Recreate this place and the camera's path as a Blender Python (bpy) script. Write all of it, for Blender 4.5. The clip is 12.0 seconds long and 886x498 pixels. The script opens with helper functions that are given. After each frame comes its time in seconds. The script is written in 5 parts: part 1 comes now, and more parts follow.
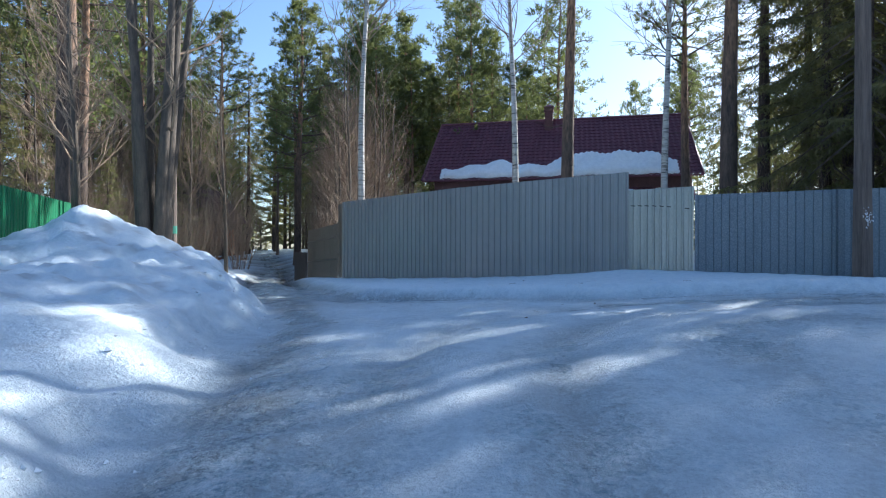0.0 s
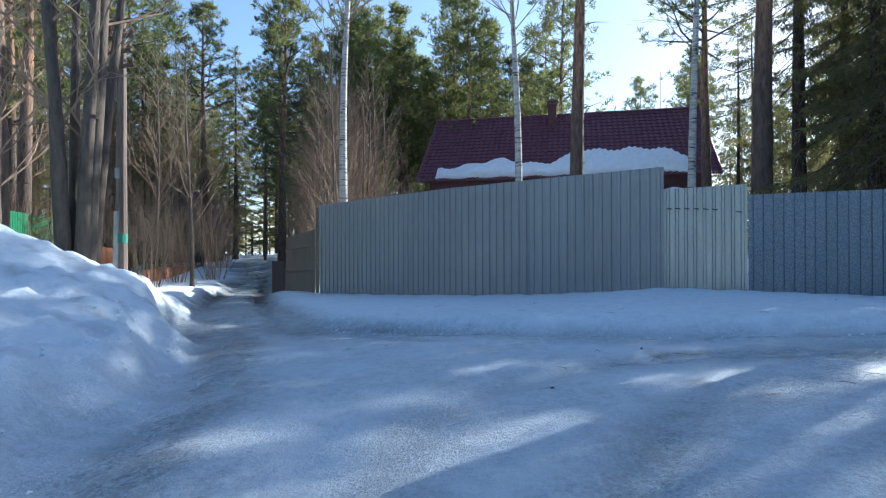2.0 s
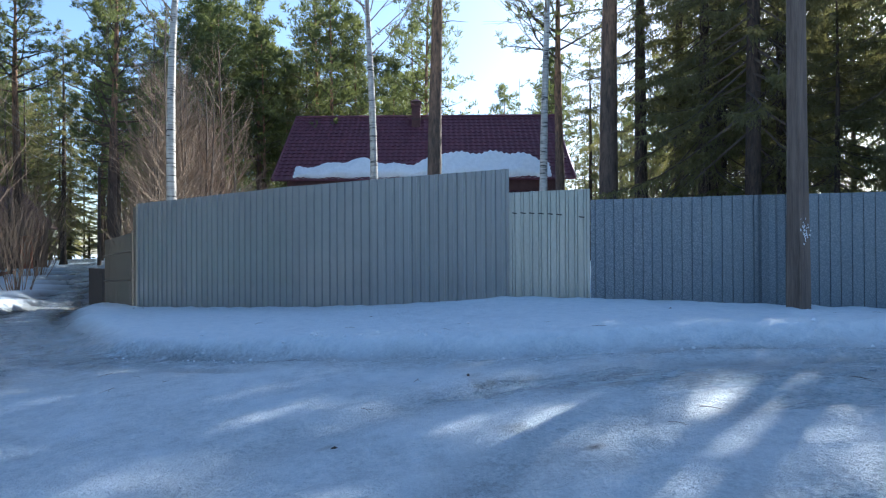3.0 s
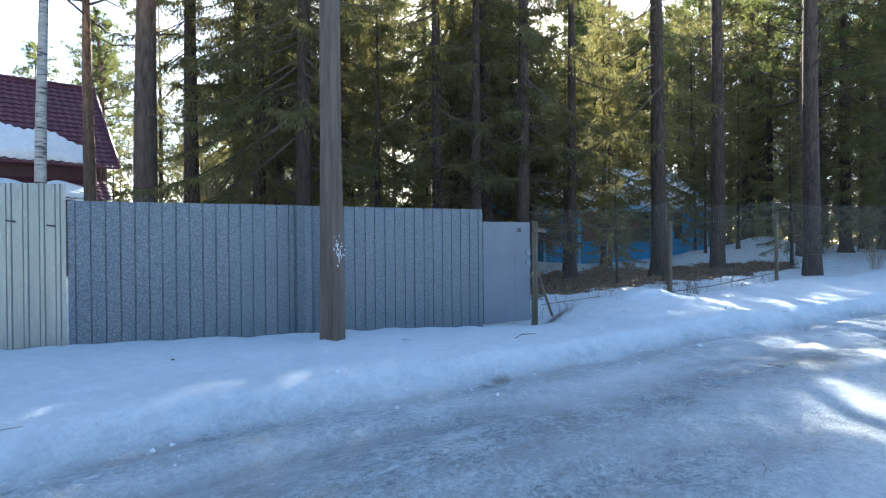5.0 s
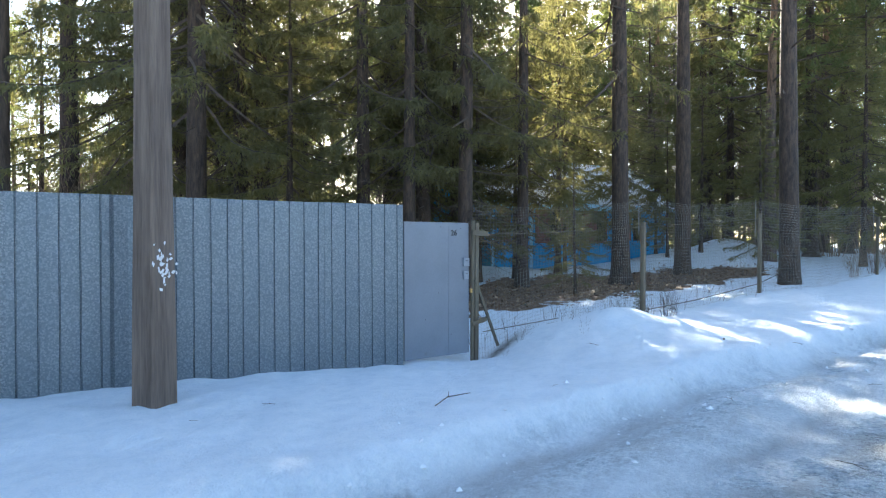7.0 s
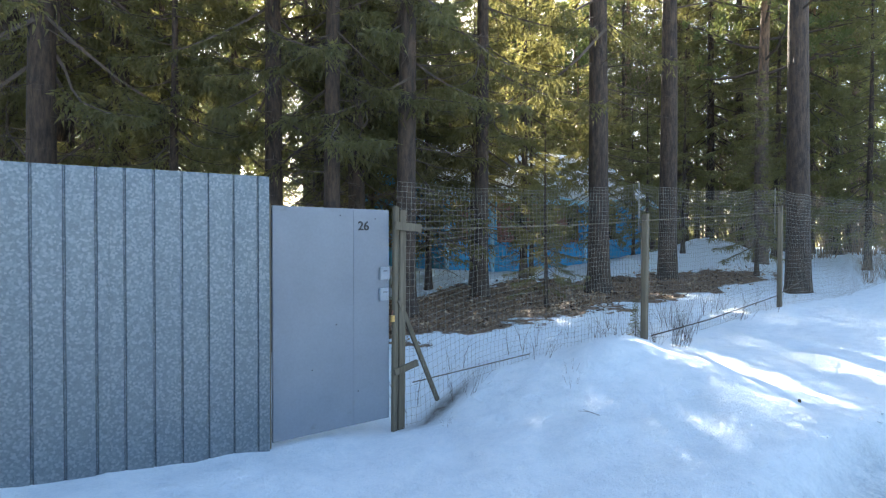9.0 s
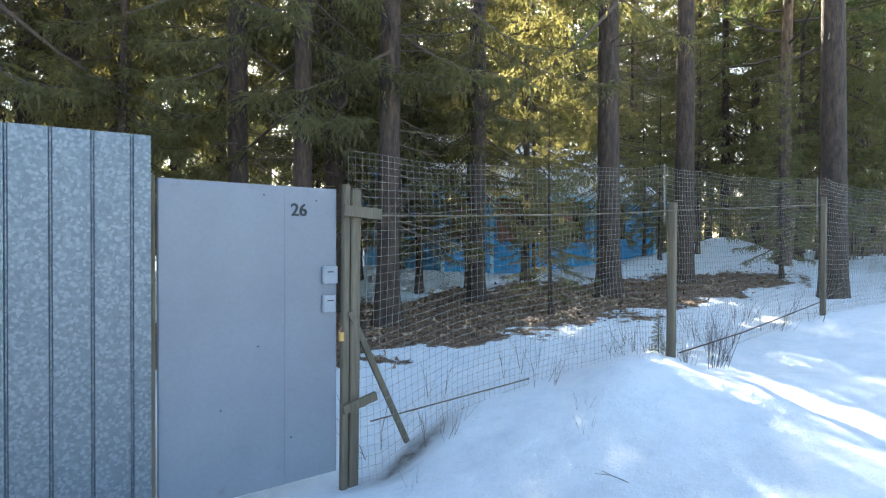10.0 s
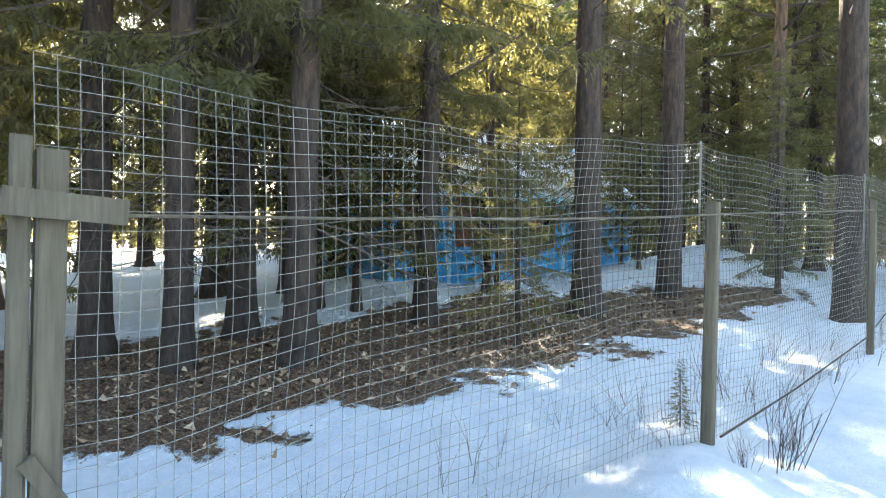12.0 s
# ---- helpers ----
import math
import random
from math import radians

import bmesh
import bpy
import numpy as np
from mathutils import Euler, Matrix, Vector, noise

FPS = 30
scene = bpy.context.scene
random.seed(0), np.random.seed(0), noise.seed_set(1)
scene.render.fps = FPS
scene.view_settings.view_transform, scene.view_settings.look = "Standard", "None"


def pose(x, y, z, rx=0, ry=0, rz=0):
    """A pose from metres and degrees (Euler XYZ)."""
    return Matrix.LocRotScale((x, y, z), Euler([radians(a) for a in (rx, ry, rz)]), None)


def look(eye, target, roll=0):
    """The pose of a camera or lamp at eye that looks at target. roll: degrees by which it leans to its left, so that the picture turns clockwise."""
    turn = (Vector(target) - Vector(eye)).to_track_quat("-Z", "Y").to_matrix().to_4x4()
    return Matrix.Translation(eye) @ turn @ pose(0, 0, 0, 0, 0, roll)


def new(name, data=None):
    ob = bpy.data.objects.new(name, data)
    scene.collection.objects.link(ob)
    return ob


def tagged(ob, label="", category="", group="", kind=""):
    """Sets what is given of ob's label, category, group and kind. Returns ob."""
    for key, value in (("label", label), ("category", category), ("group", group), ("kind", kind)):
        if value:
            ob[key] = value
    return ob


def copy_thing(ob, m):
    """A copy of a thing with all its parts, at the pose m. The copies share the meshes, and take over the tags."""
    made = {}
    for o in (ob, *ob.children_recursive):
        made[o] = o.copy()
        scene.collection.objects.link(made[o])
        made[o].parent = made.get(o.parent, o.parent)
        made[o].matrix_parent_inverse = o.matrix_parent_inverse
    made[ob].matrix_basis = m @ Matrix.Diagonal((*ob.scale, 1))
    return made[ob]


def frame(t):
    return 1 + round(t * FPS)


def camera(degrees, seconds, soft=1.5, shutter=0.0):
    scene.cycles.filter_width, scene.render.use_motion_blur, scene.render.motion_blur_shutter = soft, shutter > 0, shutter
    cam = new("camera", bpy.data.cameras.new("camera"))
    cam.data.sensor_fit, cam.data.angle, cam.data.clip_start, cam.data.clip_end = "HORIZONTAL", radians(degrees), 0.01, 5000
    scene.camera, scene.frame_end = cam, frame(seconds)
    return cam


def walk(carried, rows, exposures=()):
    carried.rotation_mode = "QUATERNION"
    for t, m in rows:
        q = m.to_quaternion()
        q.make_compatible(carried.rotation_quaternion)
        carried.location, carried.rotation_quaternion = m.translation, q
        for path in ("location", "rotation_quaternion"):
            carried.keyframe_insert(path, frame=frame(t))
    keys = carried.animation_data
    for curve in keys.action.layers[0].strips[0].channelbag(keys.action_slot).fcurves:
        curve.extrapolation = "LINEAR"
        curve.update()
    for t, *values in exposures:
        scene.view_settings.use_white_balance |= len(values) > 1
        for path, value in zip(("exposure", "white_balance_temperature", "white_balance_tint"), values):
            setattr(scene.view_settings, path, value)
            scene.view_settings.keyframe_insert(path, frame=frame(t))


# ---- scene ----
cam = camera(75.1, 12.0, soft=1.2)
PATH = [
    (0, (-0.371, -2.377, 1.389), (-0.436, -0.378, 1.392), 0.2),
    (0.5, (-0.414, -1.577, 1.44), (-0.481, 0.422, 1.448), 0.1),
    (1, (-0.429, -0.776, 1.542), (-0.49, 1.223, 1.55), 0.0),
    (1.5, (-0.371, -0.038, 1.629), (-0.443, 1.96, 1.636), 0.3),
    (2, (-0.276, 0.741, 1.692), (-0.338, 2.74, 1.699), -0.1),
    (2.5, (0.047, 1.389, 1.78), (0.045, 3.389, 1.787), -0.2),
    (3, (0.607, 2.006, 1.804), (0.977, 3.971, 1.815), -0.3),
    (3.5, (1.175, 2.598, 1.87), (1.845, 4.483, 1.881), -0.4),
    (3.7, (1.448, 2.778, 1.911), (2.273, 4.6, 1.926), -0.4),
    (5.3, (3.214, 4.144, 2.202), (4.809, 5.35, 2.192), -0.5),
    (5.5, (3.467, 4.276, 2.21), (5.069, 5.474, 2.202), -0.5),
    (6, (4.094, 4.673, 2.292), (5.708, 5.854, 2.278), -0.4),
    (6.5, (4.82, 4.978, 2.325), (6.466, 6.114, 2.307), -0.3),
    (7, (5.521, 5.275, 2.324), (7.169, 6.407, 2.308), -0.2),
    (7.2, (5.784, 5.376, 2.298), (7.446, 6.489, 2.281), -0.2),
    (8.8, (8.264, 6.581, 2.345), (9.982, 7.604, 2.32), 0.1),
    (9, (8.493, 6.652, 2.341), (10.21, 7.677, 2.319), -0.0),
    (9.5, (9.184, 6.902, 2.308), (10.897, 7.934, 2.29), 0.1),
    (10, (9.85, 7.164, 2.267), (11.561, 8.201, 2.251), 0.1),
    (10.5, (10.544, 7.403, 2.357), (12.257, 8.436, 2.335), 0.4),
    (11, (11.177, 7.764, 2.367), (12.892, 8.792, 2.341), 0.7),
    (11.5, (11.715, 7.975, 2.387), (13.45, 8.969, 2.361), 0.9),
    (12, (12.074, 8.069, 2.402), (13.845, 8.999, 2.386), 0.9),
]
EXPOSURE = [(0.0, 1.27, 5280, 8), (3.0, 1.52, 5320, 8), (5.5, 2.38, 5950, 8), (9.0, 2.84, 6450, 8), (12.0, 3.40, 7100, 8)]     # seconds, stops, kelvin, tint
walk(cam, [(t, look(eye, target, roll)) for t, eye, target, roll in PATH], EXPOSURE)

# ---- world and sun ----
SUN_AZ, SUN_EL = radians(54.0), radians(28.0)      # azimuth clockwise from +y
world = bpy.data.worlds.new("sky")
scene.world = world
world.use_nodes = True
wn = world.node_tree
sky = wn.nodes.new("ShaderNodeTexSky")
sky.sky_type = 'NISHITA'
sky.sun_disc = False
sky.sun_elevation = SUN_EL
sky.sun_rotation = SUN_AZ
sky.dust_density = 1.1
sky.ozone_density = 0.7
wn.links.new(sky.outputs[0], wn.nodes["Background"].inputs[0])
wn.nodes["Background"].inputs[1].default_value = 0.095
sun = new("sun", bpy.data.lights.new("sun", 'SUN'))
sun.data.energy = 5.0
sun.data.angle = radians(0.55)
sun.data.color = (1.0, 0.89, 0.73)
SUN_DIR = Vector((math.sin(SUN_AZ) * math.cos(SUN_EL), math.cos(SUN_AZ) * math.cos(SUN_EL), math.sin(SUN_EL)))
sun.matrix_world = look(SUN_DIR * 100, (0, 0, 0))


# ---- materials ----
def mat(name):
    m = bpy.data.materials.new(name)
    m.use_nodes = True
    return m, m.node_tree, m.node_tree.nodes["Principled BSDF"]


def node(nt, kind, **props):
    n = nt.nodes.new(kind)
    for k, v in props.items():
        if k in ("Scale", "Detail", "Roughness", "Distortion", "Strength", "Distance", "Randomness"):
            n.inputs[k].default_value = v
    return n


def coords(nt, scale=(1, 1, 1), space="Object"):
    tc = nt.nodes.new("ShaderNodeTexCoord")
    mp = nt.nodes.new("ShaderNodeMapping")
    mp.inputs["Scale"].default_value = scale
    nt.links.new(tc.outputs[space], mp.inputs[0])
    return mp.outputs[0]


def noise_of(nt, vec, scale, detail=4, rough=0.55):
    n = node(nt, "ShaderNodeTexNoise", Scale=scale, Detail=detail, Roughness=rough)
    nt.links.new(vec, n.inputs["Vector"])
    return n.outputs["Fac"]


def ramp(nt, fac, stops):
    r = nt.nodes.new("ShaderNodeValToRGB")
    el = r.color_ramp.elements
    while len(el) < len(stops):
        el.new(0.5)
    for e, (p, c) in zip(el, stops):
        e.position = p
        e.color = (*c, 1) if len(c) == 3 else c
    nt.links.new(fac, r.inputs[0])
    return r.outputs[0]


def mix(nt, fac, a, b, mode='MIX'):
    m = nt.nodes.new("ShaderNodeMix")
    m.data_type = 'RGBA'
    m.blend_type = mode
    for sock, val in ((m.inputs[0], fac), (m.inputs[6], a), (m.inputs[7], b)):
        if hasattr(val, "links"):
            nt.links.new(val, sock)
        elif isinstance(val, (int, float)):
            sock.default_value = val
        else:
            sock.default_value = (*val, 1)
    return m.outputs[2]


def calc(nt, op, a, b=0.0, clamp=False):
    m = nt.nodes.new("ShaderNodeMath")
    m.operation = op
    m.use_clamp = clamp
    for sock, val in ((m.inputs[0], a), (m.inputs[1], b)):
        if hasattr(val, "links"):
            nt.links.new(val, sock)
        else:
            sock.default_value = val
    return m.outputs[0]


def bump(nt, bsdf, height, strength=0.4, distance=0.02):
    b = node(nt, "ShaderNodeBump", Strength=strength, Distance=distance)
    nt.links.new(height, b.inputs["Height"])
    nt.links.new(b.outputs[0], bsdf.inputs["Normal"])


def simple(name, dark, light, scale=6, rough=0.6, metal=0.0, stretch=(1, 1, 1), bumps=0.3, dist=0.01, vary=0.0, fine=40):
    """Two-tone material with large and fine noise."""
    m, nt, b = mat(name)
    v = coords(nt, stretch)
    big = noise_of(nt, v, scale, 5, 0.6)
    small = noise_of(nt, v, fine, 3, 0.6)
    both = calc(nt, 'ADD', calc(nt, 'MULTIPLY', big, 0.6), calc(nt, 'MULTIPLY', small, 0.4))
    col = ramp(nt, both, [(0.32, dark), (0.66, light)])
    if vary:
        oi = nt.nodes.new("ShaderNodeObjectInfo")
        f = calc(nt, 'ADD', calc(nt, 'MULTIPLY', oi.outputs["Random"], vary), 1 - vary / 2)
        hs = nt.nodes.new("ShaderNodeHueSaturation")
        nt.links.new(f, hs.inputs["Value"])
        nt.links.new(col, hs.inputs["Color"])
        col = hs.outputs[0]
    nt.links.new(col, b.inputs["Base Color"])
    b.inputs["Roughness"].default_value = rough
    b.inputs["Metallic"].default_value = metal
    if bumps:
        bump(nt, b, both, bumps, dist)
    return m


def ground_material():
    m, nt, b = mat("snow_and_ice")
    v = coords(nt)
    big = noise_of(nt, v, 0.9, 6, 0.6)
    mid = noise_of(nt, v, 5, 6, 0.66)
    fine = noise_of(nt, v, 60, 4, 0.7)
    grit = noise_of(nt, v, 22, 5, 0.7)

    def attr(n):
        a = nt.nodes.new("ShaderNodeAttribute")
        a.attribute_name = n
        return a.outputs["Fac"]
    ice, litter, dirt = attr("ice"), attr("litter"), attr("dirt")
    # wear drawn out along the way of the wheels
    along = nt.nodes.new("ShaderNodeCombineXYZ")
    nt.links.new(calc(nt, 'ADD', calc(nt, 'MULTIPLY', attr("across"), 2.6), calc(nt, 'MULTIPLY', big, 2.2)), along.inputs[0])
    nt.links.new(calc(nt, 'MULTIPLY', attr("run"), 0.55), along.inputs[1])
    streak = noise_of(nt, along.outputs[0], 1.0, 6, 0.62)
    snow = ramp(nt, calc(nt, 'ADD', calc(nt, 'MULTIPLY', mid, 0.5), calc(nt, 'MULTIPLY', fine, 0.5)),
                [(0.25, (0.62, 0.70, 0.76)), (0.5, (0.75, 0.83, 0.89)), (0.75, (0.85, 0.91, 0.95))])
    snow = mix(nt, 0.22, snow, ramp(nt, calc(nt, 'ADD', calc(nt, 'MULTIPLY', grit, 0.6), calc(nt, 'MULTIPLY', mid, 0.4)), [(0.36, (0.22, 0.22, 0.22)), (0.50, (0.58, 0.58, 0.58)), (0.66, (0.95, 0.95, 0.95))]), 'OVERLAY')
    # trodden ice: grey glaze with worn-through dark spots and whiter crust
    icec = ramp(nt, calc(nt, 'ADD', calc(nt, 'MULTIPLY', streak, 0.36), calc(nt, 'ADD', calc(nt, 'MULTIPLY', big, 0.30), calc(nt, 'MULTIPLY', mid, 0.34))),
                [(0.36, (0.11, 0.115, 0.11)), (0.44, (0.27, 0.30, 0.315)), (0.51, (0.46, 0.53, 0.575)), (0.60, (0.72, 0.81, 0.87))])
    icec = mix(nt, 0.55, icec, ramp(nt, calc(nt, 'ADD', calc(nt, 'MULTIPLY', grit, 0.65), calc(nt, 'MULTIPLY', fine, 0.35)), [(0.40, (0.10, 0.10, 0.10)), (0.50, (0.54, 0.54, 0.54)), (0.60, (0.97, 0.97, 0.97))]), 'OVERLAY')
    worn = calc(nt, 'ADD', calc(nt, 'MULTIPLY', attr("track"), calc(nt, 'ADD', calc(nt, 'MULTIPLY', calc(nt, 'ADD', mid, streak), 1.3), -0.25)),
                calc(nt, 'MULTIPLY', ramp(nt, calc(nt, 'ADD', calc(nt, 'MULTIPLY', big, 0.6), calc(nt, 'MULTIPLY', streak, 0.4)), [(0.44, (0, 0, 0)), (0.62, (1, 1, 1))]), 0.55))
    icem = calc(nt, 'MULTIPLY', ice, worn, True)
    col = mix(nt, icem, snow, icec)
    mud = ramp(nt, fine, [(0.3, (0.035, 0.028, 0.022)), (0.7, (0.11, 0.09, 0.07))])
    col = mix(nt, calc(nt, 'MULTIPLY', dirt, calc(nt, 'MULTIPLY', mid, 1.8), True), col, mud)
    # needle litter: brown with pale straw flecks
    vo = node(nt, "ShaderNodeTexVoronoi", Scale=48.0)
    nt.links.new(v, vo.inputs["Vector"])
    lit = ramp(nt, vo.outputs["Color"], [(0.15, (0.075, 0.042, 0.025)), (0.5, (0.24, 0.14, 0.085)), (0.85, (0.48, 0.34, 0.22))])
    lit = mix(nt, calc(nt, 'MULTIPLY', mid, 0.75), lit, (0.13, 0.078, 0.05))
    edge = calc(nt, 'ADD', litter, calc(nt, 'MULTIPLY', calc(nt, 'SUBTRACT', calc(nt, 'ADD', mid, calc(nt, 'MULTIPLY', fine, 0.4)), 0.7), 1.5))
    lm = ramp(nt, edge, [(0.44, (0, 0, 0)), (0.54, (1, 1, 1))])
    col = mix(nt, lm, col, lit)
    nt.links.new(col, b.inputs["Base Color"])
    # gloss: wet ice is smooth, snow is matt
    r = calc(nt, 'SUBTRACT', 0.72, calc(nt, 'MULTIPLY', icem, calc(nt, 'ADD', calc(nt, 'MULTIPLY', big, 0.75), 0.12)))
    nt.links.new(r, b.inputs["Roughness"])
    b.inputs["Specular IOR Level"].default_value = 0.4
    h = calc(nt, 'ADD', calc(nt, 'MULTIPLY', mid, 0.8), calc(nt, 'MULTIPLY', fine, 0.28))
    h = calc(nt, 'ADD', h, calc(nt, 'MULTIPLY', calc(nt, 'MULTIPLY', streak, ice), 0.9))
    h = calc(nt, 'ADD', h, calc(nt, 'MULTIPLY', grit, calc(nt, 'ADD', calc(nt, 'MULTIPLY', ice, 0.45), 0.30)))
    # tyre tread pressed into the crust
    lug = calc(nt, 'SINE', calc(nt, 'ADD', calc(nt, 'MULTIPLY', attr("run"), 95.0), calc(nt, 'MULTIPLY', calc(nt, 'ABSOLUTE', attr("tread_off")), 60.0)))
    tread = calc(nt, 'MULTIPLY', calc(nt, 'MULTIPLY', lug, attr("tread")), ramp(nt, big, [(0.42, (0, 0, 0)), (0.58, (1, 1, 1))]))
    h = calc(nt, 'ADD', h, calc(nt, 'MULTIPLY', tread, 0.1))
    h = calc(nt, 'ADD', h, calc(nt, 'MULTIPLY', calc(nt, 'MULTIPLY', vo.outputs["Distance"], lm), 0.8))
    bump(nt, b, h, 1.0, 0.075)
    return m


def needle_material(name, dark, light, through_col):
    m, nt, b = mat(name)
    v = coords(nt)
    g = nt.nodes.new("ShaderNodeNewGeometry")
    n1 = noise_of(nt, v, 0.8, 2)
    f = calc(nt, 'ADD', calc(nt, 'MULTIPLY', g.outputs["Random Per Island"], 0.6), calc(nt, 'MULTIPLY', n1, 0.5))
    col = ramp(nt, f, [(0.15, dark), (0.85, light)])
    nt.links.new(col, b.inputs["Base Color"])
    b.inputs["Roughness"].default_value = 0.55
    tr = nt.nodes.new("ShaderNodeBsdfTranslucent")
    tr.inputs[0].default_value = (*through_col, 1)
    ms = nt.nodes.new("ShaderNodeMixShader")
    ms.inputs[0].default_value = 0.52
    nt.links.new(b.outputs[0], ms.inputs[1])
    nt.links.new(tr.outputs[0], ms.inputs[2])
    nt.links.new(ms.outputs[0], nt.nodes["Material Output"].inputs[0])
    return m


def bark_material(name, low, high, z0, z1, dark, fissure=9):
    """Bark whose colour turns from low to high up the stem, with dark fissures."""
    m, nt, b = mat(name)
    v = coords(nt, (1, 1, 0.22))
    f1 = noise_of(nt, v, fissure, 6, 0.7)
    tc = nt.nodes.new("ShaderNodeTexCoord")
    sx = nt.nodes.new("ShaderNodeSeparateXYZ")
    nt.links.new(tc.outputs["Object"], sx.inputs[0])
    mr = nt.nodes.new("ShaderNodeMapRange")
    nt.links.new(sx.outputs[2], mr.inputs[0])
    mr.inputs[1].default_value, mr.inputs[2].default_value = z0, z1
    base = mix(nt, mr.outputs[0], low, high)
    col = mix(nt, ramp(nt, f1, [(0.36, (0, 0, 0)), (0.62, (1, 1, 1))]), dark, base)
    nt.links.new(col, b.inputs["Base Color"])
    b.inputs["Roughness"].default_value = 0.9
    bump(nt, b, f1, 0.9, 0.05)
    return m


def birch_material():
    m, nt, b = mat("birch_bark")
    v = coords(nt, (1.2, 1.2, 9))
    f = noise_of(nt, v, 1.6, 4, 0.65)
    v2 = coords(nt, (1, 1, 1))
    big = noise_of(nt, v2, 0.9, 3)
    k = calc(nt, 'ADD', calc(nt, 'MULTIPLY', f, 0.75), calc(nt, 'MULTIPLY', big, 0.25))
    col = ramp(nt, k, [(0.40, (0.03, 0.028, 0.026)), (0.46, (0.34, 0.315, 0.285)), (0.7, (0.55, 0.52, 0.475))])
    nt.links.new(col, b.inputs["Base Color"])
    b.inputs["Roughness"].default_value = 0.75
    bump(nt, b, f, 0.3, 0.01)
    return m


def galvanised_material():
    m, nt, b = mat("galvanised_steel")
    v = coords(nt)
    vo = node(nt, "ShaderNodeTexVoronoi", Scale=62.0)
    nt.links.new(v, vo.inputs["Vector"])
    sp = ramp(nt, vo.outputs["Color"], [(0.2, (0.098, 0.116, 0.140)), (0.5, (0.142, 0.165, 0.192)), (0.8, (0.225, 0.25, 0.28))])
    big = noise_of(nt, coords(nt, (1, 1, 0.3)), 2.2, 5)
    col = mix(nt, calc(nt, 'MULTIPLY', big, 0.35), sp, (0.20, 0.235, 0.26))
    oi = nt.nodes.new("ShaderNodeObjectInfo")
    col = mix(nt, calc(nt, 'MULTIPLY', oi.outputs["Random"], 0.35), col, (0.15, 0.19, 0.22))
    nt.links.new(col, b.inputs["Base Color"])
    b.inputs["Metallic"].default_value = 0.75
    r = calc(nt, 'ADD', calc(nt, 'MULTIPLY', vo.outputs["Distance"], 0.25), calc(nt, 'ADD', calc(nt, 'MULTIPLY', big, 0.2), 0.30))
    nt.links.new(r, b.inputs["Roughness"])
    bump(nt, b, vo.outputs["Color"], 0.08, 0.003)
    return m


def gate_material():
    """Grey-blue gate paint, scuffed and stained in blotches."""
    m, nt, b = mat("grey_blue_gate_paint")
    v = coords(nt)
    big, small = noise_of(nt, v, 1.3, 4), noise_of(nt, v, 45, 3)
    col = ramp(nt, calc(nt, 'ADD', calc(nt, 'MULTIPLY', big, 0.7), calc(nt, 'MULTIPLY', small, 0.3)), [(0.35, (0.145, 0.165, 0.20)), (0.65, (0.182, 0.204, 0.242))])
    blot = ramp(nt, calc(nt, 'ADD', calc(nt, 'MULTIPLY', noise_of(nt, v, 4.5, 6, 0.7), 0.75), calc(nt, 'MULTIPLY', small, 0.25)), [(0.60, (0, 0, 0)), (0.70, (1, 1, 1))])
    col = mix(nt, calc(nt, 'MULTIPLY', blot, 0.5), col, (0.11, 0.12, 0.125))
    nt.links.new(col, b.inputs["Base Color"])
    b.inputs["Roughness"].default_value = 0.4
    bump(nt, b, big, 0.06, 0.006)
    return m


M_GROUND = ground_material()
M_PINE_BARK = bark_material("pine_bark", (0.135, 0.094, 0.07), (0.40, 0.22, 0.12), 6.0, 12.5, (0.05, 0.038, 0.032))
M_SPRUCE_BARK = bark_material("spruce_bark", (0.076, 0.052, 0.038), (0.108, 0.070, 0.049), 0.0, 10.0, (0.026, 0.020, 0.017), 14)
M_GREY_BARK = bark_material("grey_bark", (0.10, 0.076, 0.056), (0.155, 0.12, 0.088), 0.0, 8.0, (0.06, 0.05, 0.042), 12)
M_BIRCH = birch_material()
M_TWIG = simple("bare_twig", (0.13, 0.085, 0.055), (0.34, 0.245, 0.165), 3, 0.85, bumps=0)
M_SHRUB = simple("shrub_twig", (0.12, 0.08, 0.055), (0.33, 0.24, 0.16), 3, 0.85, bumps=0)
M_DEAD = simple("dead_branch", (0.045, 0.033, 0.026), (0.12, 0.09, 0.07), 3, 0.9, bumps=0)
M_PINE_NEEDLE = needle_material("pine_needles", (0.036, 0.054, 0.026), (0.115, 0.140, 0.056), (0.19, 0.21, 0.062))
M_SPRUCE_NEEDLE = needle_material("spruce_needles", (0.038, 0.039, 0.019), (0.118, 0.113, 0.050), (0.27, 0.25, 0.085))
M_GALV = galvanised_material()
M_GREYSHEET = simple("grey_painted_sheet", (0.20, 0.20, 0.197), (0.25, 0.248, 0.242), 1.5, 0.30, bumps=0.04, dist=0.004, vary=0.10)
M_BARESHEET = simple("bare_zinc_sheet", (0.22, 0.24, 0.235), (0.34, 0.355, 0.34), 2, 0.33, 0.7, stretch=(1, 1, .2), bumps=0.06, dist=0.004)
M_BROWNSHEET = simple("brown_sheet", (0.105, 0.085, 0.065), (0.15, 0.12, 0.09), 2, 0.45, bumps=0.05, dist=0.004)
M_GREENSHEET = simple("green_sheet", (0.010, 0.10, 0.045), (0.018, 0.17, 0.072), 1.5, 0.4, bumps=0.05, dist=0.004, vary=0.15)
M_RUST = simple("rusty_sheet", (0.22, 0.075, 0.035), (0.44, 0.17, 0.08), 1.4, 0.8, bumps=0.3, vary=0.25)
M_GATE = gate_material()
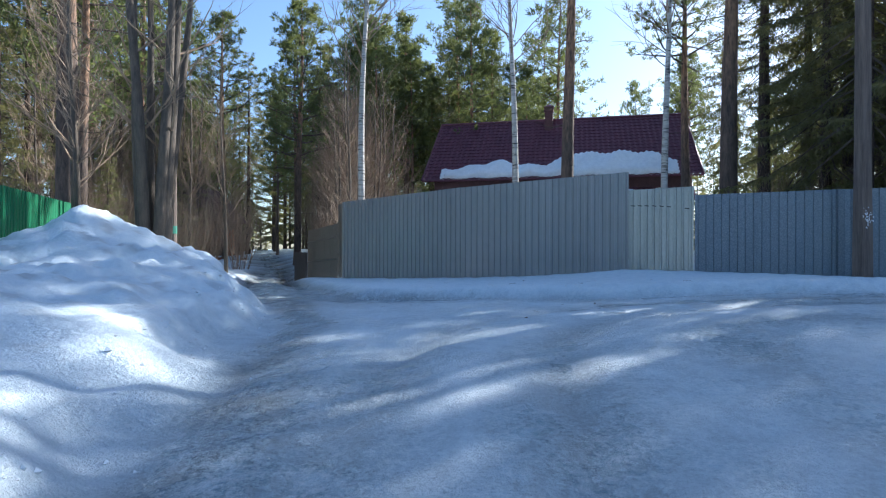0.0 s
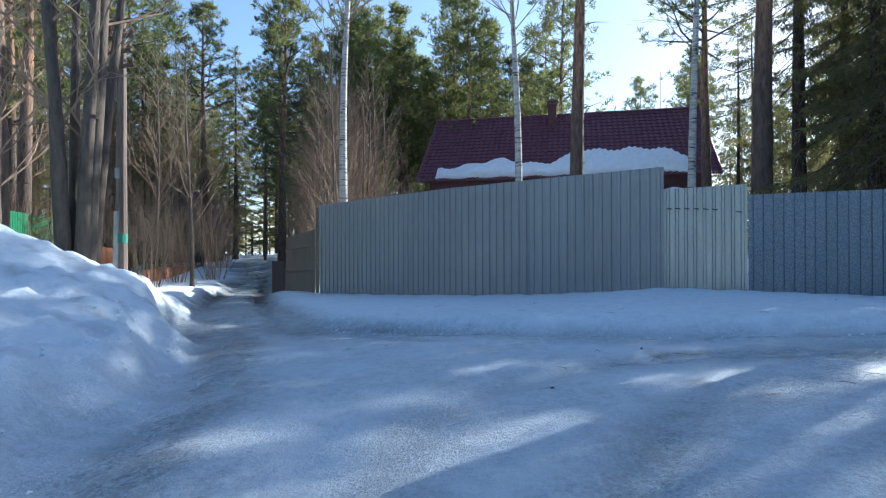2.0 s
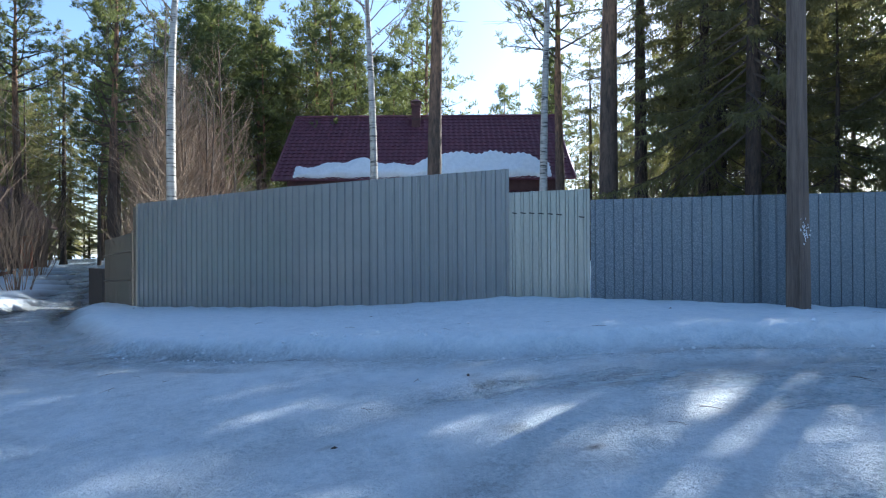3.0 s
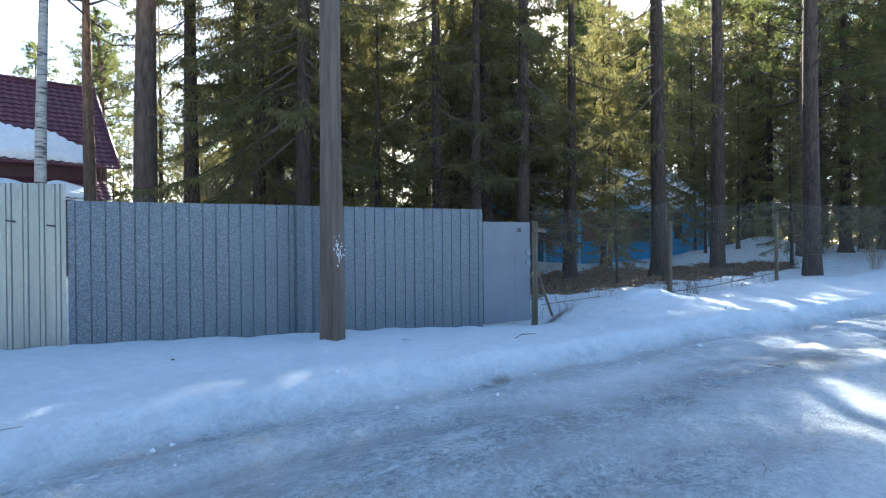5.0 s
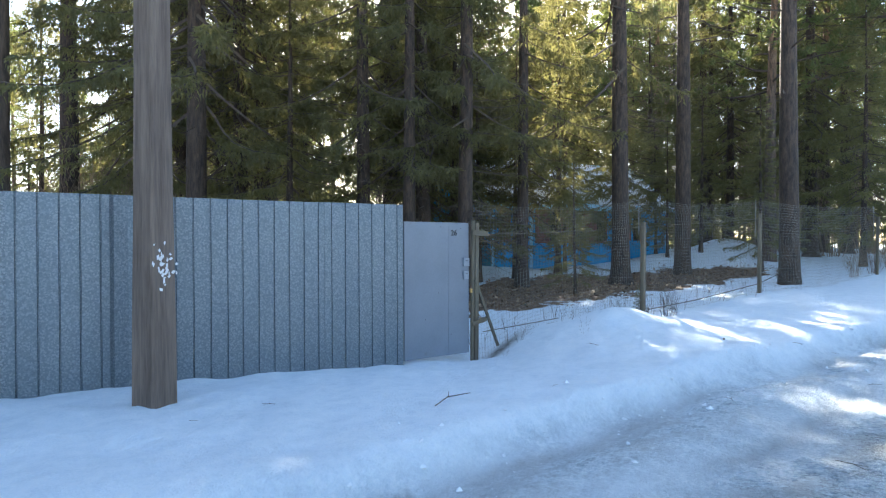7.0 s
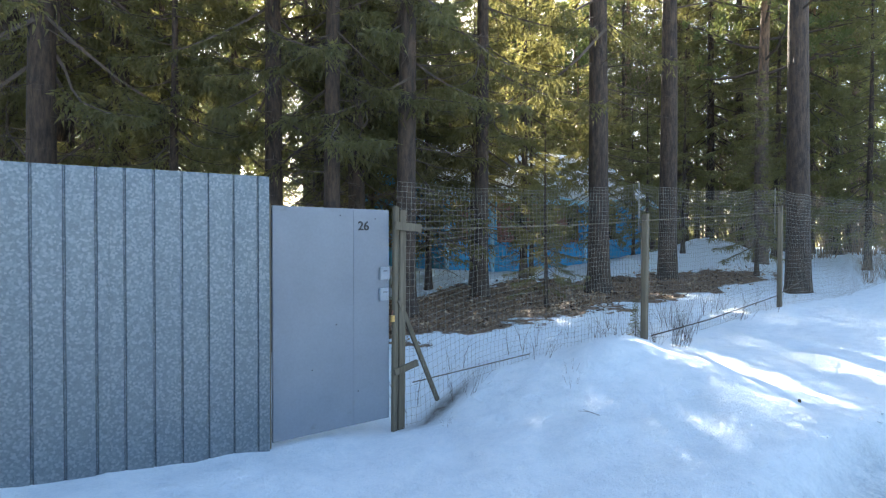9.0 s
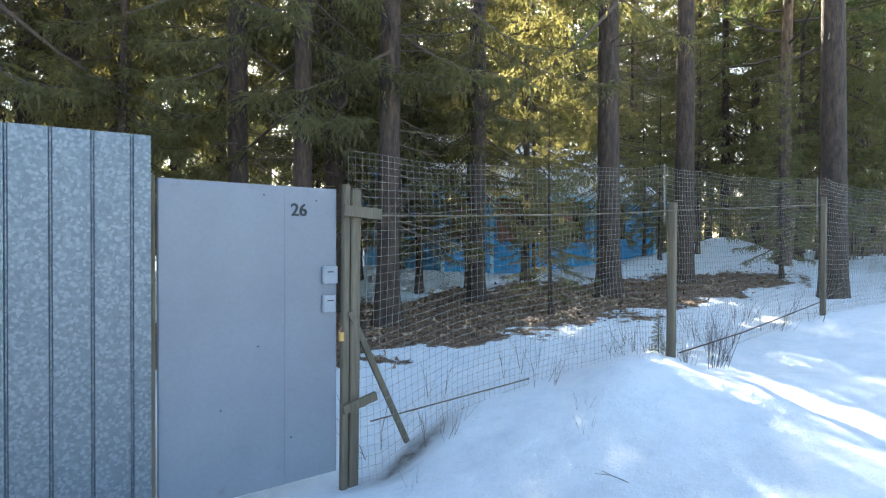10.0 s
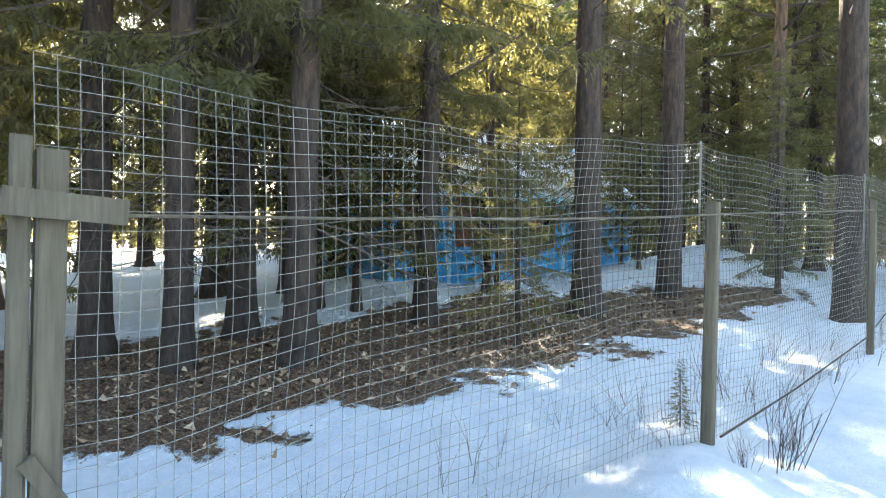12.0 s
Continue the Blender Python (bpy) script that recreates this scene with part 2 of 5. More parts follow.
M_POLEWOOD = simple("weathered_pole_wood", (0.065, 0.047, 0.038), (0.20, 0.152, 0.122), 5, 0.9, stretch=(1.6, 1.6, 0.10), bumps=0.8, dist=0.02, fine=30)
M_CONCRETE = simple("pole_concrete", (0.26, 0.25, 0.235), (0.42, 0.40, 0.375), 4, 0.9, bumps=0.4)
M_OLDWOOD = simple("grey_old_wood", (0.062, 0.050, 0.035), (0.165, 0.137, 0.096), 4, 0.85, stretch=(2, 2, 0.15), bumps=0.6, fine=30)
M_WIRE = simple("fence_wire", (0.17, 0.165, 0.14), (0.36, 0.34, 0.29), 8, 0.5, 0.4, bumps=0)
M_CABLE = simple("cable", (0.20, 0.20, 0.20), (0.32, 0.32, 0.32), 8, 0.5, bumps=0)
M_ROOF = simple("dark_red_metal_tile", (0.085, 0.024, 0.038), (0.13, 0.038, 0.056), 1.2, 0.55, bumps=0.05, dist=0.004)
M_DARKWOOD = simple("dark_log_wood", (0.045, 0.03, 0.022), (0.12, 0.08, 0.055), 4, 0.85, stretch=(1, 1, 4), bumps=0.5)
M_GABLE = simple("brown_gable_boards", (0.07, 0.035, 0.035), (0.13, 0.065, 0.06), 3, 0.8, bumps=0.3)
M_BLUE = simple("blue_paint", (0.008, 0.24, 0.52), (0.02, 0.36, 0.68), 2, 0.6, bumps=0.15, vary=0.12)
M_PALEBLUE = simple("pale_blue_paint", (0.20, 0.50, 0.68), (0.32, 0.62, 0.78), 3, 0.6, bumps=0.1)
M_REDBROWN = simple("red_brown_boards", (0.16, 0.065, 0.045), (0.26, 0.12, 0.085), 4, 0.75, bumps=0.2)
M_BRICK = simple("chimney_brick", (0.075, 0.035, 0.035), (0.14, 0.065, 0.06), 5, 0.9, bumps=0.4)
M_SNOW = simple("old_snow", (0.68, 0.73, 0.77), (0.85, 0.89, 0.92), 4, 0.75, bumps=0.5, dist=0.04)
M_WHITE = simple("white_paint", (0.62, 0.62, 0.60), (0.78, 0.78, 0.76), 8, 0.7, bumps=0.1)
M_PAPER = simple("torn_paper", (0.55, 0.55, 0.56), (0.80, 0.80, 0.80), 12, 0.9, bumps=0.2)
M_BLACK = simple("black_paint", (0.012, 0.012, 0.014), (0.03, 0.03, 0.034), 8, 0.6, bumps=0)
M_BRASS = simple("brass", (0.42, 0.26, 0.09), (0.60, 0.40, 0.16), 10, 0.35, 0.8, bumps=0.05)
M_BOXGREY = simple("pale_grey_box", (0.20, 0.225, 0.26), (0.25, 0.275, 0.31), 10, 0.45, bumps=0.05)
M_PORCELAIN = simple("insulator_porcelain", (0.10, 0.06, 0.04), (0.22, 0.15, 0.11), 8, 0.25, bumps=0)
M_GREENBAND = simple("green_band", (0.02, 0.12, 0.08), (0.03, 0.2, 0.13), 8, 0.6, bumps=0)
M_GLASS_DARK, _nt, _b = mat("window_glass")
_b.inputs["Base Color"].default_value = (0.02, 0.025, 0.03, 1)
_b.inputs["Roughness"].default_value = 0.05


# ---- mesh helpers ----
class Build:
    """Collects vertices and faces for one mesh."""

    def __init__(self):
        self.v, self.f = [], []

    def face(self, *pts):
        n = len(self.v)
        self.v.extend(tuple(p) for p in pts)
        self.f.append(tuple(range(n, n + len(pts))))

    def box(self, a, b, m=None, chamfer=0.0):
        """A box from corner a to corner b, with its upright edges chamfered, moved by m."""
        (x0, y0, z0), (x1, y1, z1) = a, b
        c = chamfer
        if c:
            ring = [(x0 + c, y0), (x1 - c, y0), (x1, y0 + c), (x1, y1 - c), (x1 - c, y1), (x0 + c, y1), (x0, y1 - c), (x0, y0 + c)]
        else:
            ring = [(x0, y0), (x1, y0), (x1, y1), (x0, y1)]
        self.prism(ring, z0, z1, m)

    def prism(self, ring, z0, z1, m=None, top=1.0):
        n, k = len(self.v), len(ring)
        cx, cy = sum(p[0] for p in ring) / k, sum(p[1] for p in ring) / k
        pts = [Vector((x, y, z0)) for x, y in ring] + [Vector((cx + (x - cx) * top, cy + (y - cy) * top, z1)) for x, y in ring]
        if m is not None:
            pts = [m @ p for p in pts]
        self.v.extend(tuple(p) for p in pts)
        self.f.extend((n + i, n + (i + 1) % k, n + k + (i + 1) % k, n + k + i) for i in range(k))
        self.f.append(tuple(n + i for i in reversed(range(k))))
        self.f.append(tuple(n + k + i for i in range(k)))

    def tube(self, pts, radii, sides=6):
        n = len(self.v)
        pts = [Vector(p) for p in pts]
        for i, p in enumerate(pts):
            d = (pts[min(i + 1, len(pts) - 1)] - pts[max(i - 1, 0)])
            d = d.normalized() if d.length > 1e-6 else Vector((0, 0, 1))
            ref = Vector((1, 0, 0)) if abs(d.x) < 0.8 else Vector((0, 1, 0))
            a = d.cross(ref).normalized()
            b = d.cross(a)
            for k in range(sides):
                t = 2 * math.pi * k / sides
                q = p + (a * math.cos(t) + b * math.sin(t)) * radii[i]
                self.v.append((q.x, q.y, q.z))
        for i in range(len(pts) - 1):
            for k in range(sides):
                j = (k + 1) % sides
                self.f.append((n + i * sides + k, n + i * sides + j, n + (i + 1) * sides + j, n + (i + 1) * sides + k))
        if sides > 3:
            self.f.append(tuple(n + k for k in reversed(range(sides))))
            e = n + (len(pts) - 1) * sides
            self.f.append(tuple(e + k for k in range(sides)))

    def blade(self, p, d, w):
        """A slim pointed needle spray from p along d, as wide as w (a vector)."""
        n = len(self.v)
        q = p + d * 0.25
        self.v.extend(((q + w).to_tuple(), (p + d).to_tuple(), (q - w).to_tuple()))
        self.f.append((n, n + 1, n + 2))

    def mesh(self, name, material, smooth=False):
        me = bpy.data.meshes.new(name)
        me.from_pydata(self.v, [], self.f)
        me.materials.append(material)
        if smooth:
            me.polygons.foreach_set("use_smooth", [True] * len(me.polygons))
        me.update()
        return me


def part(name, b, material, parent, label="", smooth=False):
    ob = new(name, b.mesh(name, material, smooth) if isinstance(b, Build) else b)
    ob.parent = parent
    return tagged(ob, label) if label else ob


def thing(name, at, label, category, group="", turn=0.0):
    ob = new(name)
    ob.empty_display_size = 0.1
    ob.matrix_world = pose(*at, 0, 0, turn)
    return tagged(ob, label, category, group)


# ---- ground ----
def smooth(a, b, x):
    t = np.clip((x - a) / (b - a), 0, 1)
    return t * t * (3 - 2 * t)


def line_dist(px, py, line):
    """Distance to a polyline, signed: positive on its left side; and the run along it."""
    best = np.full(np.shape(px), 1e9)
    side, run_at, run = np.ones(np.shape(px)), np.zeros(np.shape(px)), 0.0
    for (ax, ay), (bx, by) in zip(line, line[1:]):
        dx, dy = bx - ax, by - ay
        ln = math.hypot(dx, dy)
        t = np.clip(((px - ax) * dx + (py - ay) * dy) / ln ** 2, 0, 1)
        d = np.hypot(px - ax - t * dx, py - ay - t * dy)
        s = np.sign(dx * (py - ay) - dy * (px - ax))
        near = d < best
        best = np.where(near, d, best)
        side = np.where(near, s, side)
        run_at = np.where(near, run + t * ln, run_at)
        run += ln
    return best * side, run_at


EDGE_N = [(-3.3, 12.6), (-1.4, 11.6), (1.0, 10.3), (3.7, 9.3), (8.2, 7.75), (11.9, 6.7), (17.0, 4.7), (30, 0.2), (70, -14)]
EDGE_W = [(-2.0, -30), (-2.2, -4), (-2.7, 1.6), (-3.7, 7.0), (-4.6, 9.6), (-6.2, 12.6), (-9, 20), (-13.0, 34), (-18.0, 46), (-30, 80)]
EDGE_LANE = [(-3.3, 12.6), (-5.7, 17), (-7.6, 22), (-11.2, 34), (-15.6, 46), (-27, 80)]
EDGE_S = [(5.5, -30), (6.0, -8), (9.0, -2.0), (14, -2.2), (30, -7), (70, -21)]
RUT_A = [(-0.2, -30), (-0.3, -3), (-0.5, 3), (0.6, 6.2), (3.4, 7.2), (8, 5.6), (14, 3.2), (30, -2.6), (70, -17)]
RUT_B = [(-1.0, -30), (-1.2, 0), (-2.2, 6), (-4.2, 11.5), (-7.4, 18.5), (-9.4, 24), (-12.4, 34), (-16.8, 46), (-28.5, 80)]


def rounded(line, times=2):
    """A polyline with its corners cut."""
    for _ in range(times):
        out = [line[0]]
        for (ax, ay), (bx, by) in zip(line, line[1:]):
            out += [(ax * .75 + bx * .25, ay * .75 + by * .25), (ax * .25 + bx * .75, ay * .25 + by * .75)]
        line = out + [line[-1]]
    return line


RUT_A, RUT_B = rounded(RUT_A), rounded(RUT_B)
GROUND_PTS = np.array([
    (12.5, 9.6, 0.62), (13.2, 9.62, 0.60), (13.9, 9.44, 0.93), (15.1, 8.95, 1.06), (14.7, 11.5, 0.82), (14.9, 10.4, 0.78), (-0.4, -2.4, -0.08), (-0.3, 0.7, 0.16), (0.6, 2.0, 0.3), (3.2, 4.1, 0.62), (5.5, 5.3, 0.74), (8.4, 6.6, 0.74),
    (9.7, 5.4, 0.78), (2.0, 9.0, 0.36), (0.5, 6.4, 0.36), (0.4, 9.6, 0.36), (-2.0, 11.3, 0.18), (-4.7, 8.4, 0.12),
    (1.3, 13.3, 0.55), (4.2, 13.6, 0.88), (8.5, 10.7, 0.80), (11.7, 10.1, 0.69), (-5.1, 20.2, 0.26), 
    (14.5, 8.3, 1.25), (14.7, 6.3, 1.0), (16.4, 8.2, 0.95), (20.4, 6.8, 1.2), (18, 12.6, 1.0), (20, 14.2, 1.1),
    (26, 15, 1.4), (23, 10.7, 1.1), (26, 9.6, 1.3), (31, 11, 1.8), (24.5, 6.4, 1.15), (22.5, 15.6, 1.6), (-8.9, 27.2, -0.28), (-12.3, 34, 0.0)])[:, :3]
FAR_PTS = np.array([(-16.5, 46, 0.6), (-30, 80, 1.3), (-0.5, -14, -0.7), (8, -5, 0.3), (22, 1.5, 1.0), (34, -2, 1.5), (15, 22, 0.9), (5, 28, 0.5),
                    (2, 46, 0.6), (-11.6, 19.6, 0.15), (-20, 10, 0.2), (-20, -20, -0.5), (30, -30, 0.6), (45, 20, 2.0), (40, 60, 1.5), (-60, 40, 0.3)])


def bank(x, y):
    """The ploughed snow bank north of the road, the lane's banks, and how far a place is road."""
    dn, rn = line_dist(x, y, EDGE_N)
    dw, rw = line_dist(x, y, EDGE_W)
    dl, _ = line_dist(x, y, EDGE_LANE)
    ds, _ = line_dist(x, y, EDGE_S)
    wob = 0.28 * np.sin(x * 1.7 + y * 0.9) * np.sin(y * 1.1 - x * 0.6) + 0.12 * np.sin(x * 4.3 + 1) * np.sin(y * 3.7)
    north = np.where((dl < 0) | (x > -3.3), smooth(-0.03, 0.22, dn + wob * 0.4), 0)
    lane_e = np.where(y > 12.0, smooth(-0.05, 0.6, -dl + wob * 0.4), 0)
    cut = np.where((y > 12.6) & (x < 0), lane_e, north)
    west = smooth(-0.1, 0.7, dw + wob)
    south = smooth(0.0, 0.8, -ds + wob)
    return cut, west, south


def fit_weights():
    p = np.vstack([GROUND_PTS, FAR_PTS])
    cut, west, south = bank(p[:, 0], p[:, 1])
    z = p[:, 2] - 0.24 * cut
    k = np.hypot(p[:, None, 0] - p[None, :, 0], p[:, None, 1] - p[None, :, 1])
    a = np.block([[k - 0.10 * np.eye(len(p)), np.ones((len(p), 1))], [np.ones((1, len(p))), np.zeros((1, 1))]])
    return p, np.linalg.solve(a, np.append(z, 0))


GP, GW = fit_weights()


def lumps(x, y, s, seed):
    """Soft value noise from a few turned sines."""
    r = np.random.RandomState(seed)
    out = np.zeros(np.shape(x))
    for i in range(7):
        a, ph, k = r.uniform(0, 2 * math.pi), r.uniform(0, 6.28), r.uniform(0.6, 1.9) / s
        out = out + np.sin((x * math.cos(a) + y * math.sin(a)) * k * 6.28 + ph + 1.3 * np.sin((x * math.sin(a) - y * math.cos(a)) * k * 3.1 + ph))
    return out / 7


def ground_z(x, y):
    x, y = np.asarray(x, float), np.asarray(y, float)
    far = np.hypot(x - 4, y - 8)
    z = np.zeros(np.shape(x)) + GW[-1]
    for (px, py, _), w in zip(GP, GW):
        z = z + w * np.hypot(x - px, y - py)
    z = z + (0.8 - z) * smooth(55, 110, far)
    cut, west, south = bank(x, y)
    road = (1 - cut) * (1 - west) * (1 - south)
    z = z + 0.24 * cut + 0.30 * west * smooth(60, 40, far) + 0.25 * south * smooth(60, 40, far)
    # snow heap by the roadside
    ex, ey = x + 8.9, y - 10.6
    rr = np.sqrt((ex / 2.55) ** 2 + (ey / 3.1) ** 2)
    heap = 1.95 * np.clip(1 - rr / 1.75, 0, 1) ** 1.25 * west
    ridge = 0.75 * west * np.exp(-((x + 7.0) / 2.6) ** 2) * smooth(-14, -2, y) * smooth(13, 8, y)
    z = z + np.maximum(heap, ridge * 1.0) + 0.17 * west * lumps(x, y, 1.9, 3) * smooth(30, 20, far)
    z = z + west * smooth(14, 3, np.hypot(ex, ey)) * (0.13 * lumps(x, y, 0.8, 5) + 0.075 * np.abs(lumps(x, y, 0.42, 9)) + 0.03 * lumps(x, y, 0.24, 10))
    # ruts
    da, ra = line_dist(x, y, RUT_A)
    db, rb = line_dist(x, y, RUT_B)
    for u in (-0.85, 0.85):
        z = z - road * 0.045 * np.exp(-((da - u) / 0.26) ** 2) - road * (0.04 + 0.14 * smooth(14, 22, y)) * np.exp(-((db - u) / 0.24) ** 2)
    dn = line_dist(x, y, EDGE_N)[0] + 0.15 * lumps(x, y, 3.0, 51)
    z = z - (0.05 * np.exp(-((dn + 0.22) / 0.2) ** 2) + 0.06 * np.exp(-((dn + 1.15) / 0.16) ** 2) * smooth(-0.2, 0.3, lumps(x, y, 7, 52))) * (x > -3)
    z = z + road * (0.022 * lumps(x, y, 1.1, 11) + 0.010 * lumps(x, y, 0.33, 12)) + (1 - road) * (0.03 * lumps(x, y, 1.3, 13) + 0.028 * lumps(x, y, 0.45, 17))
    z = z + 0.75 * np.exp(-(((x - 32.5) / 2.4) ** 2 + ((y - 9.2) / 1.6) ** 2)) + 0.35 * np.exp(-(((x - 28.5) / 1.8) ** 2 + ((y - 11.0) / 1.0) ** 2))
    z = z + 0.16 * np.exp(-(((x - 15.6) / 1.1) ** 2 + ((y - 8.35) / 0.45) ** 2)) - 0.10 * np.exp(-(((x - 13.3) / 0.45) ** 2 + ((y - 10.0) / 0.3) ** 2))
    z = z + 0.35 * lumps(x, y, 30, 21) * smooth(30, 80, far)
    return z


def gz(x, y):
    return float(ground_z(np.array([float(x)]), np.array([float(y)]))[0])


def litter_at(x, y):
    """Where the snow has thawed down to needles under the spruces."""
    edge, _ = line_dist(x, y, [(12.9, 14.2), (15.0, 11.9), (16.6, 11.0), (18.8, 9.9), (22, 8.9), (26, 7.4), (31, 6.2)])
    back, _ = line_dist(x, y, [(13, 17.8), (17, 15.6), (20.5, 14.2), (24, 12.6), (27, 9.6), (32, 7.4)])
    n = 0.75 * lumps(x, y, 1.8, 31) + 0.45 * lumps(x, y, 0.7, 32)
    return smooth(-0.45, 0.45, edge + n) * smooth(0.9, -0.9, back + n * 1.6) * smooth(11.5, 13.5, x) * smooth(30, 26.5, x)


def axis(lo, hi, step, far):
    out = list(np.arange(lo, hi + 1e-6, step))
    s, p, q = step, out[0], out[-1]
    while p > -far:
        s *= 1.13
        p -= s
        q += s
        out.insert(0, p)
        out.append(q)
    return np.array(out)


def build_ground():
    xs, ys = axis(-11, 21, 0.11, 900), axis(-1, 14.5, 0.11, 900)
    gx, gy = np.meshgrid(xs, ys, indexing="ij")
    z = ground_z(gx, gy)
    cut, west, south = bank(gx, gy)
    road = (1 - cut) * (1 - west) * (1 - south)
    lit = litter_at(gx, gy)
    da, _ = line_dist(gx, gy, RUT_A)
    db, _ = line_dist(gx, gy, RUT_B)
    dn, _ = line_dist(gx, gy, EDGE_N)
    dw, _ = line_dist(gx, gy, EDGE_W)
    dirt = 0.0
    for u in (-0.85, 0.85):
        dirt = dirt + road * smooth(14, 24, gy) * np.exp(-((db - u) / 0.42) ** 2) * 1.3 + road * 0.12 * np.exp(-((da - u) / 0.3) ** 2)
    dn = dn + 0.15 * lumps(gx, gy, 3.0, 51)
    dirt = dirt + (0.42 * np.exp(-((dn + 0.20) / 0.13) ** 2) * np.clip(lumps(gx, gy, 2.4, 41) * 1.8 + 0.45, 0, 1) + 0.4 * np.exp(-((dn + 1.15) / 0.12) ** 2) * smooth(-0.2, 0.3, lumps(gx, gy, 7, 52))) * (gx > -2)
    dirt = dirt + 0.55 * np.exp(-((dw + 0.45) / 0.22) ** 2) * np.clip(lumps(gx, gy, 3.1, 43) * 1.6 + 0.3, 0, 1) * (gy < 11)
    dirt = dirt + 0.38 * west * np.exp(-((gx + 7.0) / 3.5) ** 2) * smooth(0.12, 0.5, lumps(gx, gy, 1.1, 71) + 0.4 * lumps(gx, gy, 0.35, 72)) * (gy > -3) * (gy < 14)
    dirt = dirt + 0.8 * np.exp(-(((gx - 8.25) / 0.30) ** 2 + ((gy - 7.55) / 0.10) ** 2)) * (lumps(gx, gy, 0.3, 44) > -0.2)
    for bx, by, s in ((1.95, 6.2, 0.09), (2.15, 8.4, 0.07), (0.57, 6.4, 0.05), (2.3, 5.6, 0.08)):
        dirt = dirt + 0.7 * np.exp(-(((gx - bx) ** 2 + (gy - by) ** 2) / s ** 2))
    dirt = dirt + 1.1 * np.exp(-(((gx - 13.42) / 0.40) ** 2 + ((gy - 9.62 + 0.26 * (gx - 13.4)) / 0.13) ** 2))
    ra, rb = line_dist(gx, gy, RUT_A)[1], line_dist(gx, gy, RUT_B)[1]
    lane = smooth(9, 13, gy) * smooth(1, -2, gx)
    across, run = da * (1 - lane) + (db + 40) * lane, ra * (1 - lane) + rb * lane
    warp = 0.22 * lumps(gx, gy, 4.0, 61) + 0.12 * lumps(gx, gy, 1.2, 62)
    track = 0.95 * np.exp(-((dw + 0.75 + warp) / 0.42) ** 2) * (gy < 13)
    for u, w in ((0.75, 0.30), (-0.85, 0.42), (-2.6, 0.35)):
        track = track + 0.62 * np.exp(-((da - u + warp) / (w * 1.3)) ** 2) * smooth(-0.7, 0.3, lumps(gx, gy, 5.0, 63))
    track = track + lane * 0.8 + 0.6 * np.exp(-((dn + 0.5) / 0.4) ** 2) + 0.75 * np.exp(-((dn + 2.0 + warp) / 0.45) ** 2) * (gx > 2)
    tread, tread_off = np.zeros(da.shape), np.zeros(da.shape) + 9.0
    for u in (0.12, -1.35, 1.15):
        near = np.exp(-((da - u) / 0.10) ** 4)
        tread = np.maximum(tread, near * road * smooth(8, 5, gy))
        tread_off = np.where(np.abs(da - u) < np.abs(tread_off), da - u, tread_off)
    nx, ny = len(xs), len(ys)
    idx = np.arange(nx * ny).reshape(nx, ny)
    quads = np.stack([idx[:-1, :-1], idx[1:, :-1], idx[1:, 1:], idx[:-1, 1:]], -1).reshape(-1, 4)
    mid_road = (road[:-1, :-1] + road[1:, 1:]).reshape(-1) / 2
    mid_lit = (lit[:-1, :-1] + lit[1:, 1:]).reshape(-1) / 2
    verts = np.stack([gx, gy, z], -1).reshape(-1, 3)
    kinds = (("ground", (mid_road < 0.5) & (mid_lit < 0.5), "rumpled old snow over open ground", "snow"),
             ("road", mid_road >= 0.5, "icy rutted snow road with grey packed ice", "road"),
             ("forest_floor", (mid_road < 0.5) & (mid_lit >= 0.5), "thawed brown needle litter under spruces", "forest floor"))
    for name, keep, label, cat in kinds:
        q = quads[keep]
        used, inv = np.unique(q, return_inverse=True)
        me = bpy.data.meshes.new(name)
        me.from_pydata(verts[used].tolist(), [], inv.reshape(-1, 4).tolist())
        for an, arr in (("ice", road), ("litter", lit), ("dirt", np.clip(dirt, 0, 1)), ("across", across), ("run", run), ("tread", tread), ("track", np.clip(track, 0, 1)), ("tread_off", tread_off)):
            a = me.attributes.new(an, 'FLOAT', 'POINT')
            a.data.foreach_set("value", arr.reshape(-1)[used].astype(np.float32))
        me.polygons.foreach_set("use_smooth", [True] * len(me.polygons))
        me.materials.append(M_GROUND)
        tagged(new(name, me), label, cat, kind="structure")


build_ground()


# ---- fences ----
def sheet(length, z_low, z_top_a, z_top_b, pitch, depth, flat=0.5):
    """A ribbed metal sheet along +x with its ribs to -y, its foot at z_low."""
    b = Build()
    n = max(1, round(length / pitch))
    p = length / n
    prof = []
    for i in range(n):
        x = i * p
        w = p * flat / 2
        s = p * (0.09 if flat > 0.3 else 0.035)
        prof += [(x, 0), (x + p / 2 - w / 2 - s, 0), (x + p / 2 - w / 2, -depth), (x + p / 2 + w / 2, -depth), (x + p / 2 + w / 2 + s, 0)]
    prof.append((length, 0))
    t = 0.003
    k = len(prof)
    for off in (0, t):
        for z in (0, 1):
            for x, y in prof:
                top = z_top_a + (z_top_b - z_top_a) * x / length
                b.v.append((x, y + off, top if z else z_low))
    for i in range(k - 1):
        b.f.append((i, i + 1, k + i + 1, k + i))
        b.f.append((2 * k + i + 1, 2 * k + i, 3 * k + i, 3 * k + i + 1))
        b.f.append((k + i, k + i + 1, 3 * k + i + 1, 3 * k + i))
    b.f.append((0, k, 3 * k, 2 * k))
    b.f.append((k - 1, 3 * k - 1, 4 * k - 1, 2 * k - 1))
    return b


